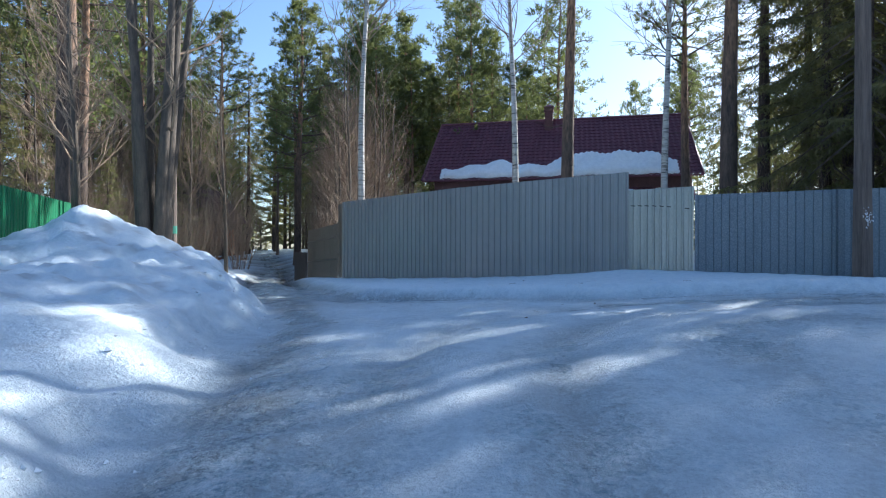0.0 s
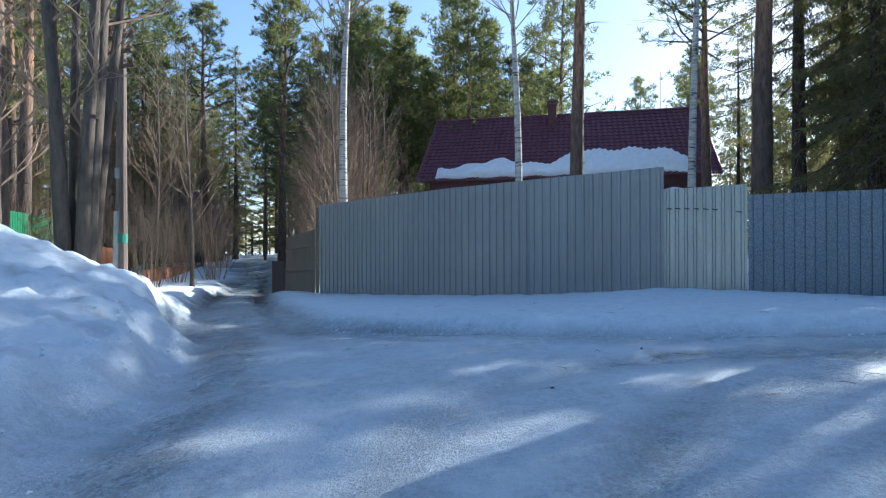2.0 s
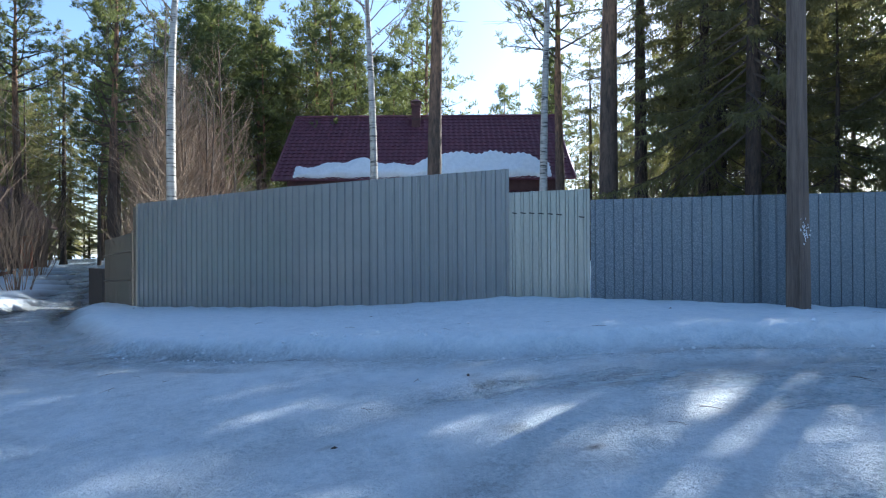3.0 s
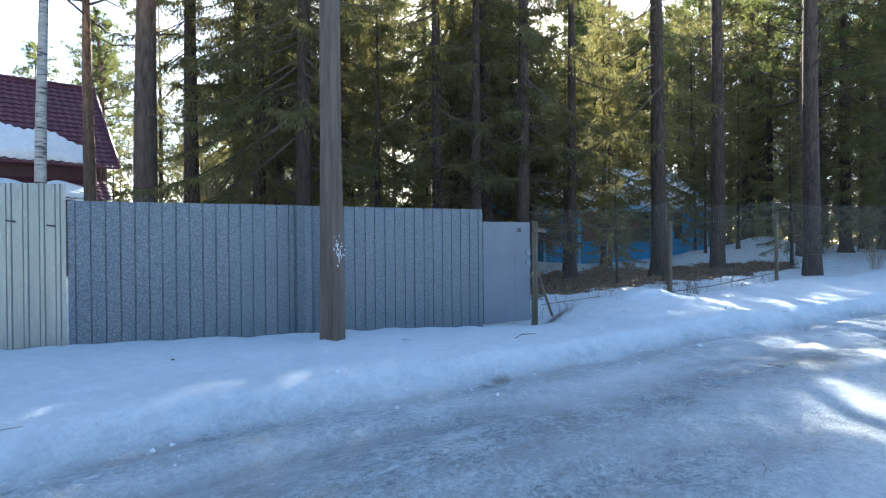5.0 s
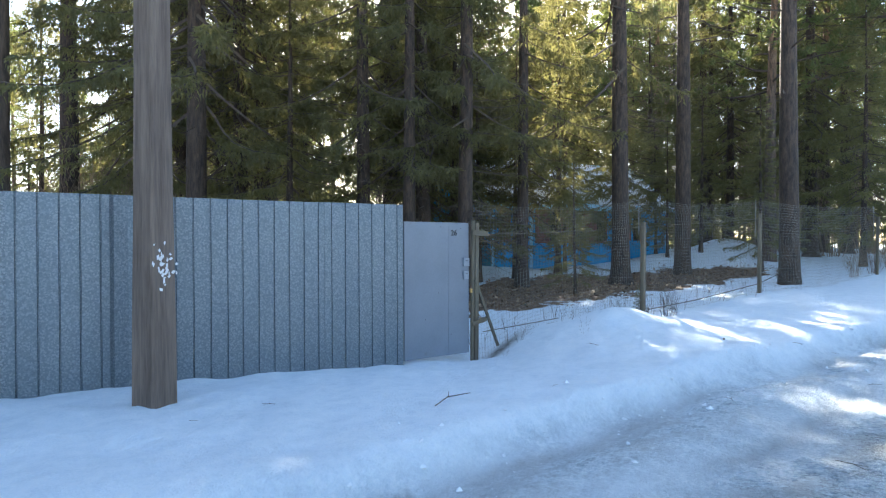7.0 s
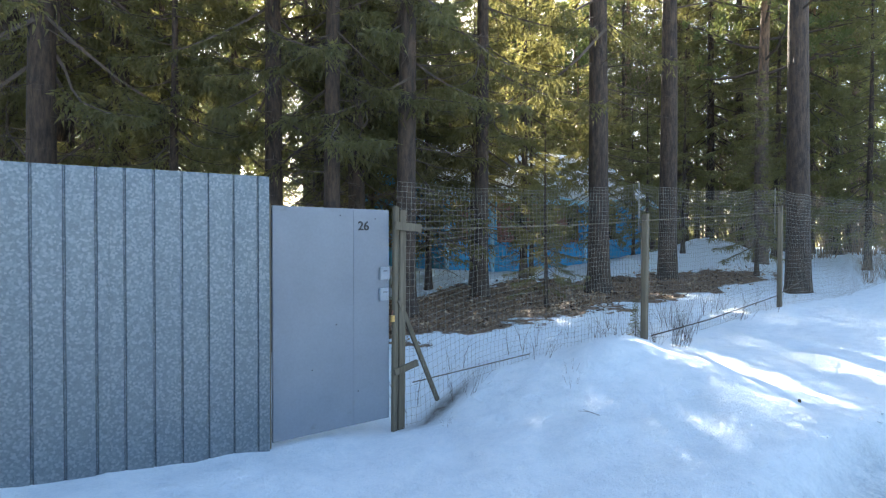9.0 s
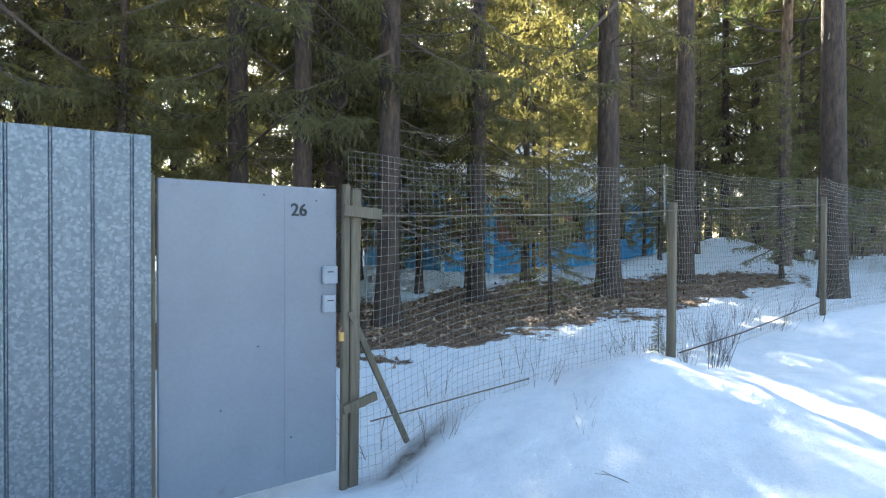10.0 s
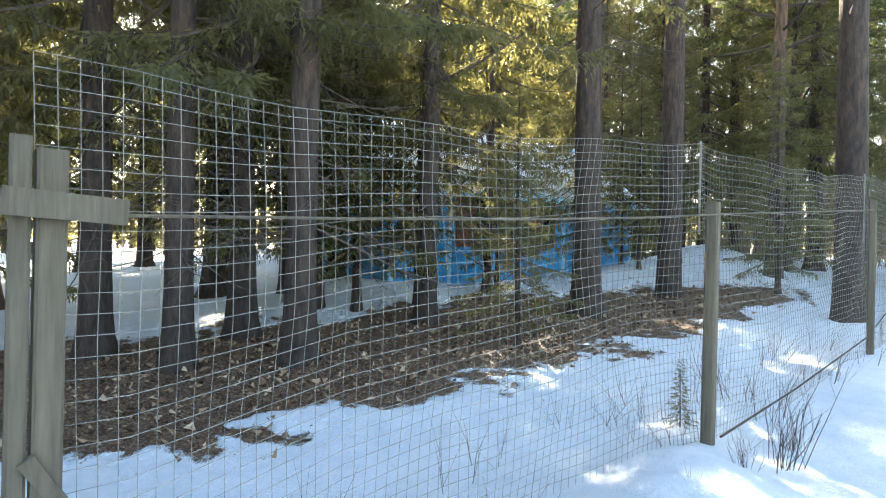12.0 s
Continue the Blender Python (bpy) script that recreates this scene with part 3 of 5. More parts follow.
def fence(label, line, tops, material, pitch, depth, flat, panel, below=0.5, name="metal_fence", group="", lap=0.012):
    """Ribbed sheets along a polyline; tops are the heights of its upper edge at the corners."""
    root = thing(name, (line[0][0], line[0][1], gz(*line[0])), label, "fence", group)
    base = Matrix.Translation(root.location).inverted()
    for (a, b2, ta, tb) in zip(line, line[1:], tops, tops[1:]):
        d = Vector((b2[0] - a[0], b2[1] - a[1]))
        n = max(1, round(d.length / panel))
        ang = math.degrees(math.atan2(d.y, d.x))
        for i in range(n):
            f0, f1 = i / n, (i + 1) / n
            p0 = (a[0] + d.x * f0, a[1] + d.y * f0)
            p1 = (a[0] + d.x * f1, a[1] + d.y * f1)
            low = min(gz(*p0), gz(*p1)) - below
            jog = random.uniform(-0.006, 0.006)
            sh = part("panel", sheet(d.length / n + lap, low, ta + (tb - ta) * f0 + jog, ta + (tb - ta) * f1 + jog, pitch, depth, flat), material, root)
            sh.matrix_local = base @ pose(p0[0], p0[1], 0, 0, 0, ang + random.uniform(-0.25, 0.25)) @ pose(0, -0.004 * (i % 2), 0)
        # rails on the inner side
        for h in (0.35, 0.75):
            r = Build()
            za, zb = gz(*a) + (ta - gz(*a)) * h, gz(*b2) + (tb - gz(*b2)) * h
            nrm = Vector((-d.y, d.x)).normalized() * 0.04
            r.tube([(a[0] + nrm.x, a[1] + nrm.y, za), (b2[0] + nrm.x, b2[1] + nrm.y, zb)], [0.02, 0.02], 4)
            rail = part("rail", r, M_BROWNSHEET, root)
            rail.matrix_local = base
    return root


C, BND, T, MM, E_, G0, G1 = (-5.1, 20.27), (-0.37, 16.75), (4.22, 13.70), (5.78, 13.13), (11.75, 10.24), (11.82, 10.27), (12.88, 9.87)
fence("tall grey-painted ribbed metal fence", [C, BND, T], [3.26, 3.46, 3.56], M_GREYSHEET, 0.21, 0.034, 0.62, 1.05)
fence("bare zinc ribbed sheet between grey fences", [(4.24, 13.72), (5.76, 13.10)], [3.05, 3.09], M_BARESHEET, 0.19, 0.022, 0.45, 1.6)
fence("galvanised ribbed metal fence with spangled zinc", [(5.80, 13.12), E_], [2.87, 2.87], M_GALV, 0.175, -0.013, 0.07, 1.05)
# folded cover strip where two runs of the galvanised fence meet
STRIP_D = Vector((5.80 - E_[0], 13.12 - E_[1], 0)).normalized()
cover = thing("cover_strip", (E_[0] + STRIP_D.x * 3.16, E_[1] + STRIP_D.y * 3.16, gz(E_[0] + STRIP_D.x * 3.16, E_[1] + STRIP_D.y * 3.16) - 0.3), "folded galvanised cover strip on the fence joint", "fence strip", turn=math.degrees(math.atan2(STRIP_D.y, STRIP_D.x)))
b = Build()
b.prism([(0, 0.006), (0.05, 0.052), (0.055, 0.052), (0.15, 0.016), (0.155, 0.016), (0.285, 0.066), (0.29, 0.066), (0.33, 0.006)], 0, 2.865 - cover.location.z)
part("strip", b, M_GALV, cover)
fence("low brown ribbed metal fence along the lane", [(-5.4, 20.9), (-8.0, 26.0)], [2.45, 2.32], M_BROWNSHEET, 0.19, 0.018, 0.6, 1.15)
fence("narrow brown ribbed sheet at the fence corner", [(-5.12, 20.32), (-5.38, 20.88)], [3.22, 3.20], M_BROWNSHEET, 0.19, 0.018, 0.6, 1.15)
fence("bright green ribbed metal fence behind the snow heap", [(-9.5, 5.5), (-12.2, 12.4), (-16.4, 23.1)], [2.95, 2.98, 3.02], M_GREENSHEET, 0.22, 0.02, 0.5, 1.15)
fence("rusty red-brown sheet fence by the lane", [(-15.9, 23.6), (-14.9, 25.6)], [2.05, 1.75], M_RUST, 0.4, 0.01, 0.4, 1.3)
fence("low rusty red-brown sheet fence by the lane", [(-14.6, 26.2), (-16.3, 33.0), (-19.8, 45.4)], [0.85, 0.85, 0.75], M_RUST, 0.4, 0.01, 0.4, 1.6)


# ---- trees ----
def rnd(a, b):
    return random.uniform(a, b)


def stem_points(height, lean=0.02, wob=0.10, n=12):
    """A slightly crooked stem from the root up."""
    ax, ay, ph = rnd(-lean, lean), rnd(-lean, lean), rnd(0, 6)
    rise = [-0.4, 0.0, 0.12, 0.3, 0.6] + [height * (i / n) ** 1.15 for i in range(1, n + 1)]
    return [Vector((ax * h + wob * math.sin(h * 0.35 + ph) * (h / height), ay * h + wob * math.cos(h * 0.29 + ph) * (h / height), h)) for h in rise]


def on_stem(pts, h):
    for a, b in zip(pts, pts[1:]):
        if b.z >= h:
            return a.lerp(b, (h - a.z) / max(1e-6, b.z - a.z))
    return pts[-1].copy()


def stem(pts, r0, sides=12, flare=1.18, tip=0.12):
    """A tapered trunk that spreads into its roots."""
    b = Build()
    top = pts[-1].z
    b.tube(pts, [r0 * (1 - (1 - tip) * (max(0, p.z) / top) ** 1.35) * (1.0 + (flare - 1) * math.exp(-max(0, p.z) / 0.28) + 0.08 * max(0, 1 - p.z / 1.4)) for p in pts], sides)
    return b


def tuft(b, p, d, size, count):
    """A brush of needles round a shoot at p that points along d."""
    for _ in range(count):
        v = (d * rnd(0.2, 1.0) + Vector((rnd(-1, 1), rnd(-1, 1), rnd(-0.6, 1))) * 0.8).normalized() * size * rnd(0.6, 1.15)
        w = v.cross(Vector((rnd(-1, 1), rnd(-1, 1), rnd(-1, 1)))).normalized() * size * 0.10
        b.blade(p + Vector((rnd(-1, 1), rnd(-1, 1), rnd(-1, 1))) * size * 0.35, v, w)


def make_pine(name, height, r0, crown_from, limbs, tufts, size, blades, bark, label, spread=0.17, stubs=10, fine_wood=True):
    """A Scots pine: a long bare stem, crooked limbs and a loose crown of tufts."""
    root = thing(name, (0, 0, 0), label, "tree")
    pts = stem_points(height)
    part("trunk", stem(pts, r0), bark, root, smooth=True)
    wood, crown = Build(), Build()
    for i in range(limbs):
        f = (i + rnd(0, 1)) / limbs
        h = height * (crown_from + (1 - crown_from) * f * 0.98)
        p = on_stem(pts, h)
        a = i * 2.4 + rnd(-0.5, 0.5)
        ln = height * spread * (1.15 - 0.85 * f ** 1.6) * rnd(0.65, 1.15)
        up = 0.10 + 0.65 * f + rnd(-0.15, 0.2)
        d = Vector((math.cos(a), math.sin(a), up)).normalized()
        path = [p]
        for k in range(1, 5):
            d = (d + Vector((rnd(-.25, .25), rnd(-.25, .25), rnd(-0.14, 0.22)))).normalized()
            path.append(path[-1] + d * ln / 4)
        r = r0 * 0.22 * (1.1 - 0.6 * f)
        wood.tube(path, [r, r * .8, r * .6, r * .4, r * .2], 4)
        for k in range(tufts):
            t = rnd(0.35, 1.05)
            j = min(3, int(t * 4))
            q = path[j].lerp(path[j + 1], min(1.0, t * 4 - j))
            side = Vector((rnd(-1, 1), rnd(-1, 1), rnd(-0.25, 0.75))) * ln * 0.26
            if fine_wood:
                wood.tube([q, q + side], [r * 0.25, r * 0.1], 3)
            tuft(crown, q + side, (side.normalized() + Vector((0, 0, 0.5))).normalized(), size, blades)
    for i in range(stubs):
        h = height * rnd(0.16, crown_from)
        p = on_stem(pts, h)
        a, ln = rnd(0, 6.28), rnd(0.3, 1.9)
        m = p + Vector((math.cos(a), math.sin(a), rnd(-0.15, 0.3))) * ln * 0.5
        wood.tube([p, m, m + Vector((math.cos(a + .3), math.sin(a + .3), rnd(-0.3, 0.35))) * ln * 0.5], [0.03, 0.022, 0.006], 3)
    tagged(part("branchwork", wood, M_DEAD, root), kind="stuff")
    tagged(part("crown", crown, M_PINE_NEEDLE, root, "tufted green needles"), kind="stuff")
    return root


def make_spruce(name, height, r0, base, branches, reach, label, fine=0.13, twig=0.42, dead=14, steep=0.95):
    """A Norway spruce: drooping boughs with fringes of hanging needle sprays."""
    root = thing(name, (0, 0, 0), label, "tree")
    pts = stem_points(height, 0.01, 0.05)
    part("trunk", stem(pts, r0, 12, 1.6, 0.04), M_SPRUCE_BARK, root, smooth=True)
    wood, crown = Build(), Build()
    down = Vector((0, 0, -1))

    def spray(q, d, ln, count, wide):
        """A twig from q along d, set with short pointed needle sprays."""
        axis_d = d.normalized()
        for k in range(count):
            p = q + d * (k / count)
            off = Vector((rnd(-1, 1), rnd(-1, 1), rnd(-1, 0.5)))
            v = (axis_d * 1.1 + off * 0.75).normalized() * ln * rnd(0.75, 1.25)
            crown.blade(p, v, v.cross(Vector((rnd(-1, 1), rnd(-1, 1), rnd(-1, 1)))).normalized() * wide)
    for i in range(branches):
        f = ((i + rnd(0, 1)) / branches) ** 0.92
        h = base + (height - base - 0.3) * f
        p = on_stem(pts, h)
        a = i * 2.39996 + rnd(-0.5, 0.5)
        ln = reach * (1.02 - f) ** 0.75 * rnd(0.45, 1.15) + 0.25
        out = Vector((math.cos(a), math.sin(a), 0))
        sidev = Vector((-out.y, out.x, 0))
        droop = (steep - (steep + 0.2) * f) * rnd(0.6, 1.25)
        n = 5
        path = [p + out * ln * (k / n) + sidev * ln * 0.07 * math.sin(k + a * 3) + Vector((0, 0, ln * (-droop * (k / n) + 0.36 * max(0, droop) * (k / n) ** 2.6 + 0.05))) for k in range(n + 1)]
        r = 0.007 + 0.009 * ln
        wood.tube(path, [r * (1 - 0.85 * k / n) for k in range(n + 1)], 3)
        m = max(4, int(ln / fine))
        bare = rnd(0.12, 0.4)
        for s in range(m):
            t = bare + (1 - bare) * (s + rnd(0, 1)) / m
            j = min(n - 1, int(t * n))
            q = path[j].lerp(path[j + 1], t * n - j)
            fwd = (path[j + 1] - path[j]).normalized()
            tl = twig * (1.2 - 0.7 * t) * rnd(0.6, 1.3) * min(1.0, 0.55 + ln / 4)
            for sg in (-1, 1):
                d = (fwd * rnd(0.5, 0.95) + sidev * sg * rnd(0.5, 1.0) + Vector((0, 0, rnd(-0.7, 0.0)))).normalized() * tl
                spray(q, d, twig * 0.42, 4, twig * 0.050)
                if rnd(0, 1) < 0.75 and f < 0.85:
                    spray(q + d * rnd(0.3, 0.9), (down + Vector((rnd(-.3, .3), rnd(-.3, .3), 0))).normalized() * tl * rnd(0.6, 1.6), twig * 0.42, 3, twig * 0.046)
    for i in range(dead):
        h = rnd(1.2, base + 3.5)
        p = on_stem(pts, h)
        a, ln = rnd(0, 6.28), rnd(0.6, 2.2)
        d = Vector((math.cos(a), math.sin(a), rnd(-0.55, 0.05)))
        q = p + d * ln * 0.6
        wood.tube([p, q, q + (d + Vector((0, 0, 0.2))) * ln * 0.4], [0.014, 0.009, 0.003], 3)
        for k in range(6):
            q3 = p.lerp(q, rnd(0.35, 1.2))
            q4 = q3 + Vector((rnd(-1, 1), rnd(-1, 1), rnd(-.8, .2))) * 0.4
            wood.tube([q3, q4, q4 + Vector((rnd(-1, 1), rnd(-1, 1), rnd(-1, .1))) * 0.2], [0.005, 0.0035, 0.0015], 3)
    tagged(part("branchwork", wood, M_DEAD, root), kind="stuff")
    tagged(part("crown", crown, M_SPRUCE_NEEDLE, root, "drooping dark green needle sprays"), kind="stuff")
    return root


def grow(b, p, d, ln, r, depth, spread, up, sides=3, splits=3):
    """Bare branching."""
    path, n = [p], 3 if depth else 1
    for k in range(n):
        d = (d + Vector((rnd(-1, 1), rnd(-1, 1), rnd(-1, 1))) * 0.16 + Vector((0, 0, up * 0.12))).normalized()
        path.append(path[-1] + d * ln / n)
    b.tube(path, [r, r * .85, r * .7, r * .5] if depth else [r, r * .4], sides)
    if depth:
        for i in range(splits):
            q = path[1 + i % n].lerp(path[min(n, 2 + i % n)], rnd(0, 0.9))
            v = Vector((rnd(-1, 1), rnd(-1, 1), rnd(-0.5, 0.9)))
            nd = (d + v * spread).normalized()
            grow(b, q, nd, ln * rnd(0.5, 0.78), r * 0.5, depth - 1, spread, up, 3, splits)


def make_bare(name, height, r0, bark, label, limbs=26, depth=2, low=0.3, stems=1, slim=0.32):
    """A leafless deciduous tree with one or several stems."""
    root = thing(name, (0, 0, 0), label, "tree")
    twigs = Build()
    for s in range(stems):
        a = 6.28 * s / stems + rnd(-.4, .4)
        off = Vector((math.cos(a), math.sin(a), 0)) * (0.30 if stems > 1 else 0)
        lean = off * (1.1 if stems > 1 else 0)
        hh = height * (rnd(0.75, 1.0) if stems > 1 else 1)
        pts = [q + off + lean * q.z * 0.2 for q in stem_points(hh, 0.02, 0.22)]
        part("trunk", stem(pts, r0 * (rnd(0.6, 1.0) if stems > 1 else 1), 10, 1.25, 0.08), bark, root, smooth=True)
        for i in range(limbs // stems):
            h = hh * (low + (1 - low) * rnd(0, 0.97))
            p = on_stem(pts, h)
            a = rnd(0, 6.28)
            f = h / hh
            grow(twigs, p, Vector((math.cos(a), math.sin(a), rnd(0.5, 1.1))).normalized(), hh * slim * 0.5 * (1.15 - f) + 0.4, r0 * 0.24 * (1.15 - f) + 0.006, depth, 0.75, 0.5)
    tagged(part("branchwork", twigs, M_TWIG, root), kind="stuff")
    return root


def make_shrub(name, height, stems, depth, label, material, r=0.012, spread=0.5, splits=3):
    root = thing(name, (0, 0, 0), label, "bush")
    b = Build()
    for i in range(stems):
        a, k = rnd(0, 6.28), rnd(0, 1)
        p = Vector((math.cos(a), math.sin(a), 0)) * spread * height * 0.25 * k + Vector((0, 0, -0.15))
        d = Vector((math.cos(a) * k * spread, math.sin(a) * k * spread, 1)).normalized()
        grow(b, p, d, height * rnd(0.4, 0.62), r * rnd(0.7, 1.2), depth, 0.5, 0.6, 3, splits)
    tagged(part("branchwork", b, material, root), kind="stuff")
    return root


def place(tree, x, y, scale=1.0, turn=None, sink=0.05, label="", group=""):
    m = Matrix.Translation((x, y, gz(x, y) - sink)) @ Matrix.Rotation(rnd(0, 6.28) if turn is None else turn, 4, 'Z') @ Matrix.Scale(scale, 4)
    ob = copy_thing(tree, m)
    if label or group:
        tagged(ob, label, "", group)
    return ob


def settle(tree, x, y, turn=0.0):
    tree.matrix_world = Matrix.Translation((x, y, gz(x, y) - 0.05)) @ Matrix.Rotation(turn, 4, 'Z')
    return tree


# pines: first of each kind stands in the plan, the rest are copies
pine_a = settle(make_pine("pine_tree", 21, 0.42, 0.50, 36, 13, 0.36, 24, M_PINE_BARK, "tall Scots pine with orange upper bark"), -14.62, 18.0)
pine_b = settle(make_pine("pine_tree", 23, 0.34, 0.58, 34, 13, 0.36, 24, M_PINE_BARK, "tall Scots pine with a bare stem"), 4.71, 25.89)
pine_c = settle(make_pine("pine_tree", 19, 0.27, 0.40, 38, 13, 0.36, 24, M_PINE_BARK, "Scots pine with long crooked limbs", 0.2), -12.1, 38.4)
pine_d = settle(make_pine("pine_tree", 22, 0.255, 0.55, 32, 12, 0.34, 16, M_SPRUCE_BARK, "tall slim Scots pine with dark rough bark"), 24.45, 6.42)
for tree, x, y, s in ((pine_b, 11.04, 22.78, 1.12), (pine_d, 26.0, 9.6, 1.0), (pine_b, -17.2, 22.5, 0.8), (pine_c, 30.0, 7.4, 0.8), (pine_a, 29.5, 3.2, 0.75),
                      (pine_b, 11.9, 29.5, 0.8), (pine_a, 19.5, 49, 0.85), (pine_c, 21.5, 55, 0.9), (pine_c, -14.0, 45, 0.95), (pine_b, -21, 47, 0.9)):
    place(tree, x, y, s)

spruce_a = settle(make_spruce("spruce_tree", 21, 0.185, 3.8, 60, 3.2, "tall Norway spruce with drooping branches", 0.075, 0.42, 34), 17.4, 12.8)
spruce_b = settle(make_spruce("spruce_tree", 23, 0.25, 4.4, 120, 4.6, "tall Norway spruce with ragged dark crown", 0.085, 0.46, 30), 13.69, 18.2)
spruce_c = settle(make_spruce("spruce_tree", 12, 0.12, 1.6, 90, 2.4, "young Norway spruce with low branches", 0.08, 0.38, 12, 0.7), 20.3, 15.0)
spruce_d = settle(make_spruce("spruce_tree", 24, 0.30, 7.5, 72, 3.4, "tall Norway spruce with a bare lower trunk", 0.09, 0.46, 20), 13.81, 25.18)
settle(make_spruce("spruce_tree", 27, 0.26, 5.6, 66, 3.5, "tall Norway spruce with a long dark bare trunk", 0.085, 0.45, 40), 22.9, 10.7)
for tree, x, y, s in ((spruce_a, 16.4, 15.2, 0.95), (spruce_a, 16.5, 13.8, 0.85), (spruce_a, 18.1, 14.5, 1.0), (spruce_b, 20.37, 17.63, 1.05), (spruce_a, 23.42, 17.0, 1.0),
                      (spruce_a, 20.4, 12.75, 0.9), (spruce_c, 21.0, 16.4, 0.9), (spruce_c, 20.6, 14.3, 0.7), (spruce_c, 24.6, 13.2, 0.55), (spruce_c, 19.5, 10.8, 0.32),
                      (spruce_d, 17.5, 20.5, 0.9), (spruce_c, 15.2, 16.6, 0.8), (spruce_b, 33.2, 6.2, 0.9), (spruce_a, 38.5, 8.5, 1.1), (spruce_c, 29.6, 4.6, 0.8), (spruce_b, 37, 5.0, 0.9), (spruce_c, 41, 4, 1.1),
                      (spruce_c, 33.5, 2.6, 1.1), (spruce_a, 44, 6, 1.1), (spruce_b, 40, 11.5, 1.0), (spruce_c, -15, 21.0, 0.45), (spruce_c, -18.5, 16.5, 0.55), (spruce_c, -20.5, 22, 0.9), (spruce_b, -23, 27, 0.8), (spruce_b, -26, 33, 0.85),
                      (spruce_c, -18.6, 33.5, 0.7), (spruce_c, -20.6, 39, 0.8), (spruce_b, -25, 45, 0.9), (spruce_c, -22.5, 43, 0.9), (spruce_b, -15.5, 58, 1.0), (spruce_b, -24.5, 62, 1.0), (spruce_c, -9.5, 52, 1.0), (spruce_c, 24.5, 21, 0.9), (spruce_b, 23.5, 27.5, 0.95), (spruce_c, 18.6, 24.6, 1.0), (spruce_b, 17.2, 27.5, 1.0), (spruce_b, 20.5, 29.5, 1.0), (spruce_b, 33.5, 24.2, 1.0), (spruce_b, 15.9, 19.4, 0.85), (spruce_b, 14.8, 22.2, 0.95), (spruce_b, 17.0, 24.2, 1.0), (spruce_b, 29.5, 27.0, 1.0), (spruce_b, 26.0, 28.0, 1.0), (spruce_c, 28.2, 10.6, 0.45), (spruce_c, 16.95, 8.5, 0.05), (spruce_c, 31.5, 7.0, 0.95), (spruce_b, 35.5, 9.5, 0.75), (spruce_c, 27.4, 7.4, 0.5), (spruce_a, 31.0, 15.8, 0.8), (spruce_c, 34.5, 13.0, 1.0), (spruce_c, 30.2, 9.8, 0.6)):
    place(tree, x, y, s)

spruce_f = settle(make_spruce("spruce_tree", 10, 0.10, 2.9, 80, 2.7, "slender young spruce with thick drooping boughs", 0.08, 0.40, 10), 24.0, 13.2)
for x, y, k in ((26.7, 11.8, 0.68), (28.9, 11.2, 0.55), (21.6, 13.6, 0.75), (19.3, 15.6, 1.0)):
    place(spruce_f, x, y, k)

birch = settle(make_bare("birch_tree", 19, 0.17, M_BIRCH, "slender leafless birch with white bark", 30, 2, 0.42), -4.76, 22.71)
place(birch, 2.17, 25.16, 1.05)
place(birch, 7.68, 20.84, 0.9)
alder = settle(make_bare("alder_tree", 15, 0.18, M_GREY_BARK, "leafless alder with several grey stems", 44, 2, 0.25, 6), -9.2, 13.9)
bare_a = settle(make_bare("bare_tree", 12, 0.10, M_GREY_BARK, "leafless grey young tree", 30, 2, 0.2), -12.5, 15.5)
for x, y, s in ((-13.6, 17.0, 1.1), (-11.5, 24.5, 0.9), (-15.5, 29, 1.0), (-18.5, 34, 1.0), (-20, 26, 1.1), (-24, 30, 1.1), (-10, 43, 1.1), (-7.5, 36, 0.95), (-5.5, 32, 0.9), (-6.5, 28.5, 0.8), (-8.2, 40, 1.1), (-22, 38, 1.0), (-4.6, 35, 0.9)):
    place(bare_a, x, y, s)
for i in range(24):
    y = rnd(27, 50)
    place(bare_a, -6.6 - (y - 27) * 0.30 + rnd(0.0, 3.6), y, rnd(0.8, 1.25))
for i in range(16):
    place(bare_a, rnd(-30, -17), rnd(22, 50), rnd(0.8, 1.2))
shrub_a = settle(make_shrub("bare_shrub", 4.5, 26, 2, "tangled leafless brown thicket beside the lane", M_SHRUB, 0.02), -12.8, 23.5)
